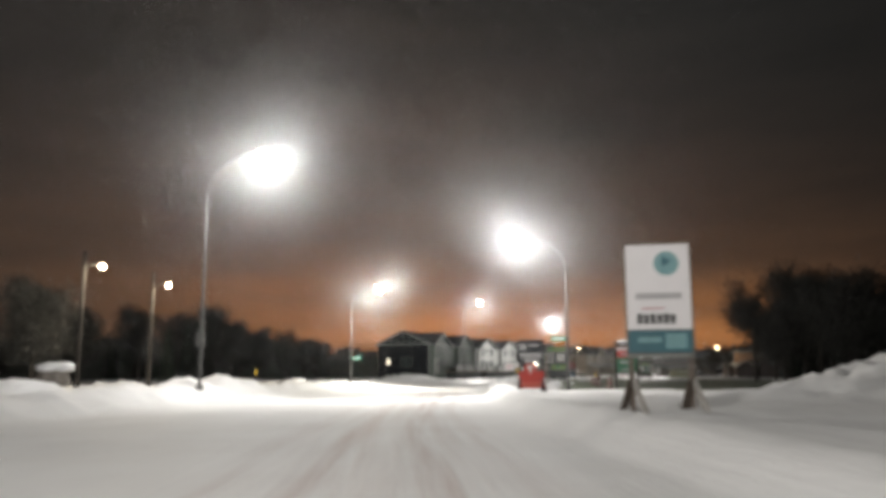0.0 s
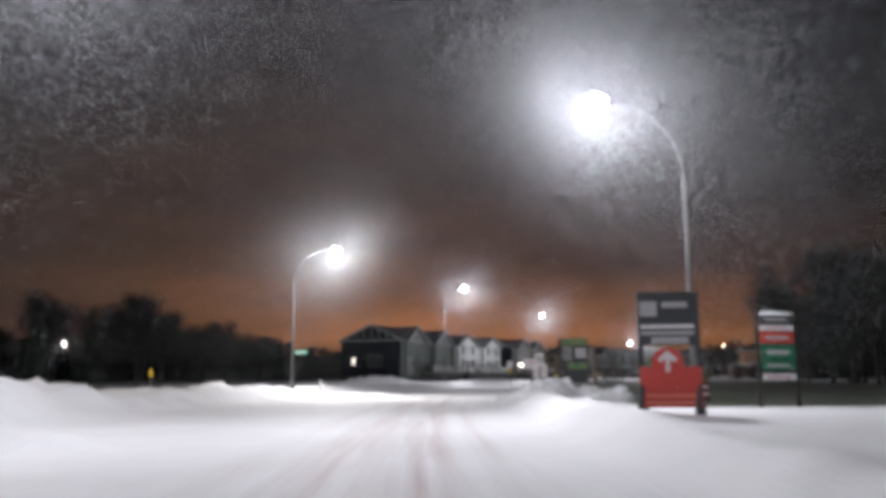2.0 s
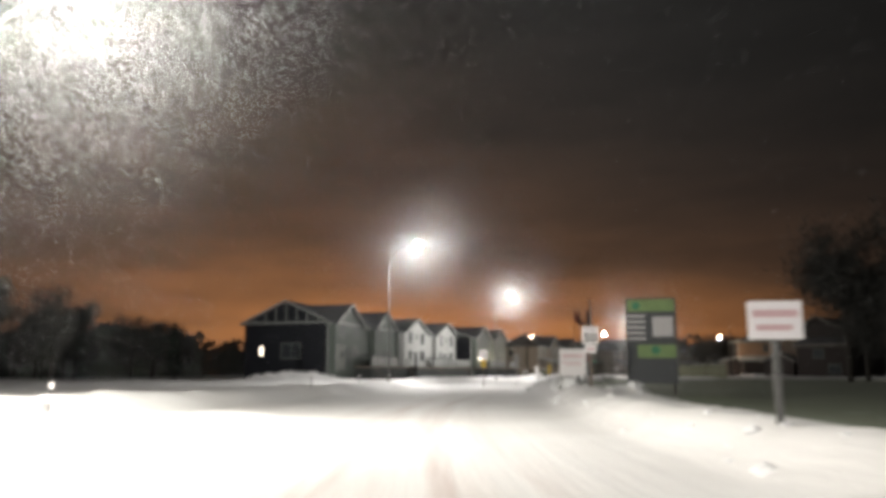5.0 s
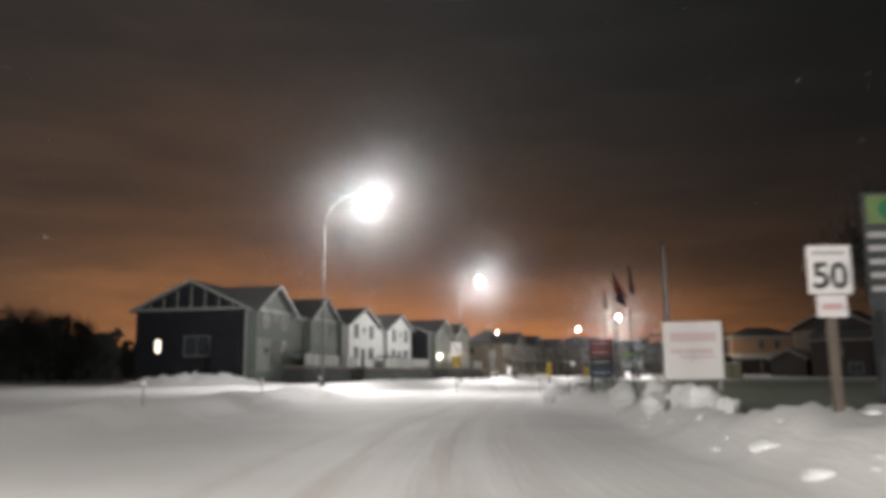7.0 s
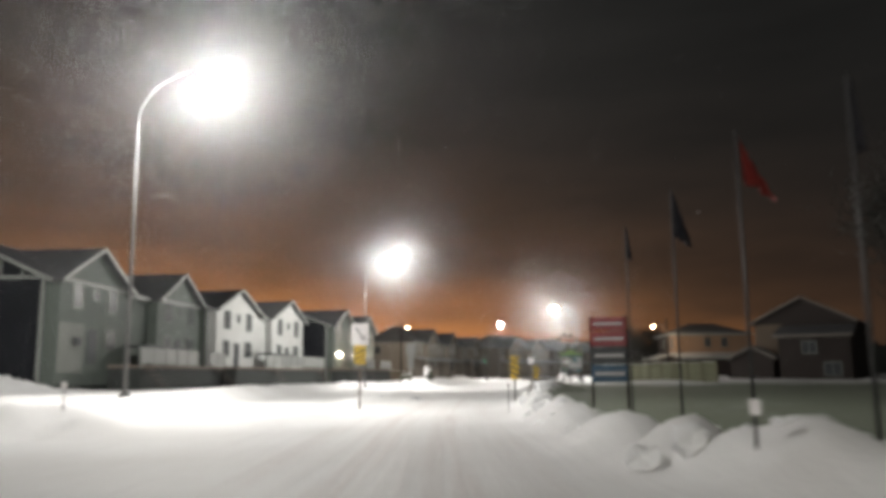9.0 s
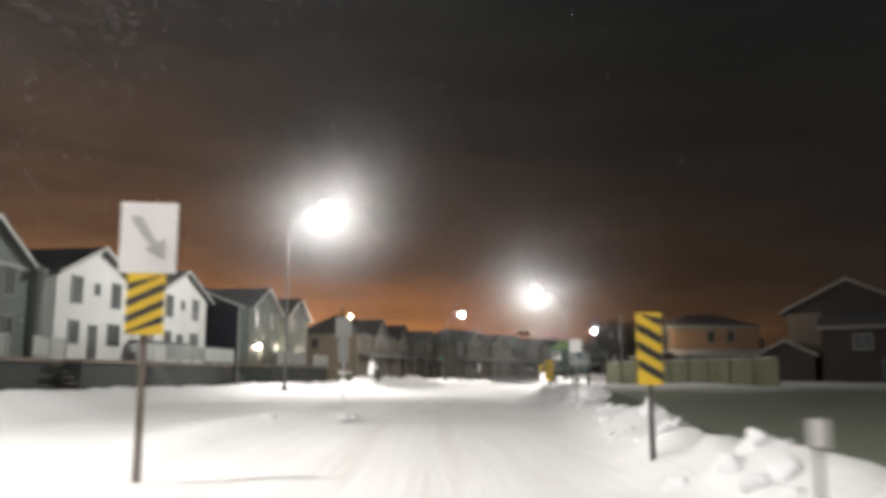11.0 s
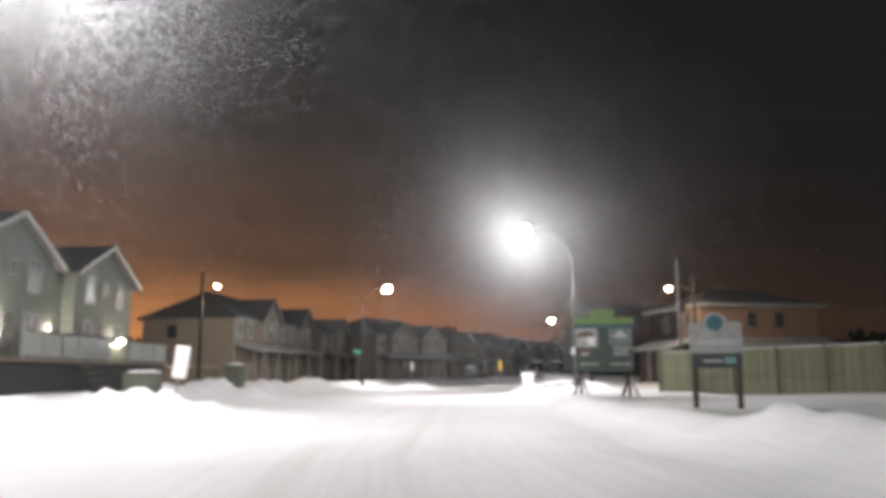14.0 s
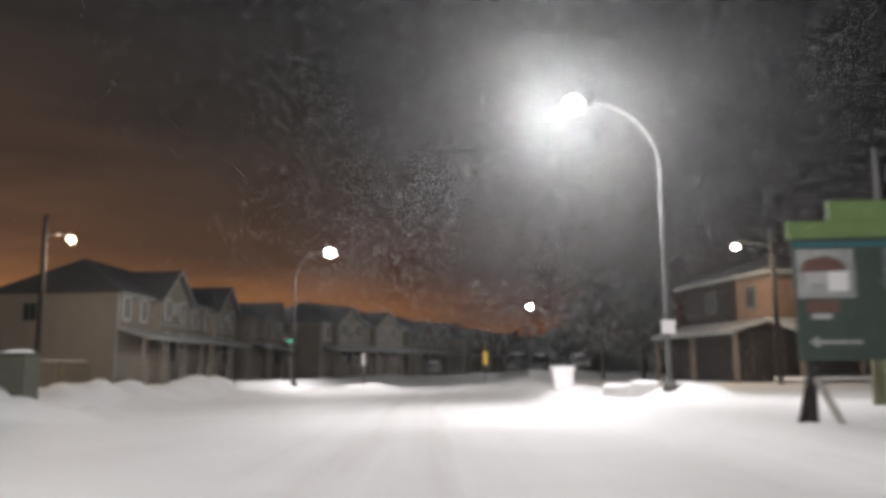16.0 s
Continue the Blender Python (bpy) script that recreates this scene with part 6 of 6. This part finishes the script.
def snow_clods():
    """Big broken clods that make the ploughed heaps and the bank's crest chunky."""
    r = random.Random(31)
    bm = bmesh.new()
    spots = []
    for hx, hy, rad, hh in HEAPS:
        if rad < 2.3 and hx > 0 and hy < 160:
            spots += [(hx + r.gauss(0, rad * 0.45), hy + r.gauss(0, rad * 0.45), r.uniform(0.08, 0.18)) for _ in range(3 if hy < 75 else 0)]
    for _ in range(34):
        q = r.uniform(118, 152)
        k = int(np.argmin(np.abs(CENTRE[:, 1] - q)))
        d = CENTRE[k + 1] - CENTRE[k]
        d = d / np.linalg.norm(d)
        o = float(right_edge(np.array([q]))[0]) + r.gauss(0.75, 0.18)
        spots.append((CENTRE[k, 0] + d[1] * o + d[0] * (q - CENTRE[k, 1]), CENTRE[k, 1] - d[0] * o + d[1] * (q - CENTRE[k, 1]), r.uniform(0.08, 0.24)))
    for x, y, z in spots:
        blob(bm, (x, y, gh(x, y) - z * 0.35), (z * r.uniform(0.9, 1.5), z * r.uniform(0.9, 1.5), z * r.uniform(0.8, 1.1)), r.uniform(0, 50), 3, 0.7, -1.0)
    tagged(link("snow_clods", bm, M_SNOWCAP, smooth=True), "big broken clods of ploughed snow heaped on the bank", "snow", kind="stuff")


snow_lumps()
snow_clods()
RB = random.Random(17)
for cx, cy, s, count in ((10.72, 95.6, 0.33, 1), (10.95, 94.5, 0.42, 1), (10.75, 93.4, 0.31, 1), (10.5, 92.0, 0.2, 1), (11.4, 96.8, 0.3, 1), (11.7, 99.6, 0.34, 1), (4.1, 57.3, 0.24, 4), (5.5, 58.1, 0.26, 4), (6.9, 59.0, 0.28, 4), (13.3, 97.8, 0.46, 2), (12.4, 95.0, 0.36, 3), (12.5, 100.2, 0.26, 5), (11.0, 88.8, 0.24, 4), (12.4, 89.6, 0.26, 4), (11.6, 91.4, 0.28, 4),
                         (12.0, 107.3, 0.21, 1), (12.35, 106.75, 0.22, 1), (18.7, 141.5, 0.2, 2), (24.75, 138.6, 0.26, 1), (25.02, 138.55, 0.29, 1)):
    for k in range(count):
        far = 0 if count == 1 else s * 1.25
        x, y = cx + RB.gauss(0, far), cy + RB.gauss(0, far)
        q = s * (1.0 if count == 1 else RB.uniform(0.35, 0.85))
        bm = blob(bmesh.new(), (0, 0, q * (0.5 if count == 1 else 0.2)), (q * RB.uniform(0.95, 1.35), q, q * RB.uniform(0.75, 1.0)), RB.uniform(0, 60), 3, 0.4 if count == 1 else 0.5, -1.0)
        ob = link("snow_boulder", bm, M_SNOWCAP, smooth=True)
        ob.matrix_basis = pose(x, y, gh(x, y), 0, 0, RB.uniform(0, 360))
        tagged(ob, "lump of packed snow lying by the road", "snow lump", "snow boulders")


# ---- snow drifting in the air, massed round the near lamps to imitate their glare ----
def airborne_snow():
    m = bpy.data.materials.new("snowflake")
    m.use_nodes = True
    t = m.node_tree
    t.nodes.clear()
    di, tr, mx, out = (t.nodes.new(k) for k in ("ShaderNodeBsdfDiffuse", "ShaderNodeBsdfTranslucent", "ShaderNodeMixShader", "ShaderNodeOutputMaterial"))
    di.inputs[0].default_value = tr.inputs[0].default_value = (0.88, 0.9, 0.93, 1)
    t.links.new(di.outputs[0], mx.inputs[1])
    t.links.new(tr.outputs[0], mx.inputs[2])
    t.links.new(mx.outputs[0], out.inputs[0])
    r = np.random.RandomState(21)
    pts, size = [], []
    # flake clouds added at each lamp stand in for its glare and haze
    for x, y, z, n, R, k, reach, core in ((-8.9, 39.2, 12.55, 330000, 3.1, 2.6, 40, 1.6), (4.7, 45.0, 9.05, 600000, 3.1, 2.62, 40, 1.25), (-5.3, 74.2, 9.2, 250000, 3.2, 2.5, 40, 2.3),
                                          (6.95, 129.5, 12.95, 300000, 3.2, 2.7, 16, 2.2), (24.65, 171.7, 12.55, 320000, 3.0, 2.6, 11, 2.3), (48.8, 186.65, 9.15, 480000, 3.0, 2.9, 14, 1.75), (54.1, 218.3, 9.14, 8000, 1.6, 2.8, 10, 2.0)):
        d = r.normal(size=(n, 3))
        d /= np.linalg.norm(d, axis=1)[:, None]
        rad = 0.3 + r.gamma(k, R, n)
        near = (r.rand(n) < np.clip((rad - 0.35) / core, 0.1 if core < 2 else 0.04, 1)) & (rad < reach)
        d, rad = d[near], rad[near]
        pts.append(np.array([x, y, z - 0.1]) + d * rad[:, None])
        size.append(r.uniform(0.0055, 0.0115, len(rad)))
    n = 5000
    q = r.uniform(8, 215, n)
    k = np.searchsorted(CENTRE[:, 1], q)
    side = np.where(r.rand(n) < 0.5, -1, 1) * r.uniform(2.5, 16, n)
    pts.append(np.stack([CENTRE[k, 0] + side, q, r.uniform(0.6, 13, n)], 1))
    size.append(r.uniform(0.006, 0.014, n))
    p, w = np.concatenate(pts), np.concatenate(size)
    off = 0.9 * (p[:, 0] - np.interp(p[:, 1], CENTRE[:, 1], CENTRE[:, 0]))
    away = np.sqrt(off ** 2 + (p[:, 2] - 1.2) ** 2)
    # thinner over the lane that is driven, so that none hangs right before the eye
    keep = np.where(p[:, 1] < 181, np.clip((away - 3.0) / 7.0, 0, 1) ** 1.3, 1.0)
    ok = (p[:, 2] > 0.6) & (r.rand(len(p)) < keep)
    p, w = p[ok], w[ok]
    n = len(p)
    a, b = r.normal(size=(n, 3)), r.normal(size=(n, 3))
    a /= np.linalg.norm(a, axis=1)[:, None]
    b = np.cross(a, b)
    b /= np.linalg.norm(b, axis=1)[:, None]
    a, b = a * w[:, None], b * w[:, None]
    v = np.stack([p - a, p + 0.5 * a - 0.87 * b, p + 0.5 * a + 0.87 * b], 1).reshape(-1, 3).astype(np.float32)
    me = bpy.data.meshes.new("airborne_snow")
    me.vertices.add(3 * n)
    me.vertices.foreach_set("co", v.ravel())
    me.loops.add(3 * n)
    me.loops.foreach_set("vertex_index", np.arange(3 * n, dtype=np.int32))
    me.polygons.add(n)
    me.polygons.foreach_set("loop_start", np.arange(0, 3 * n, 3, dtype=np.int32))
    me.update(calc_edges=True)
    me.materials.append(m)
    tagged(new("airborne_snow", me), "fine drifting snowflakes clustered round the street lamps as their glare", "snowfall", kind="stuff")


airborne_snow()
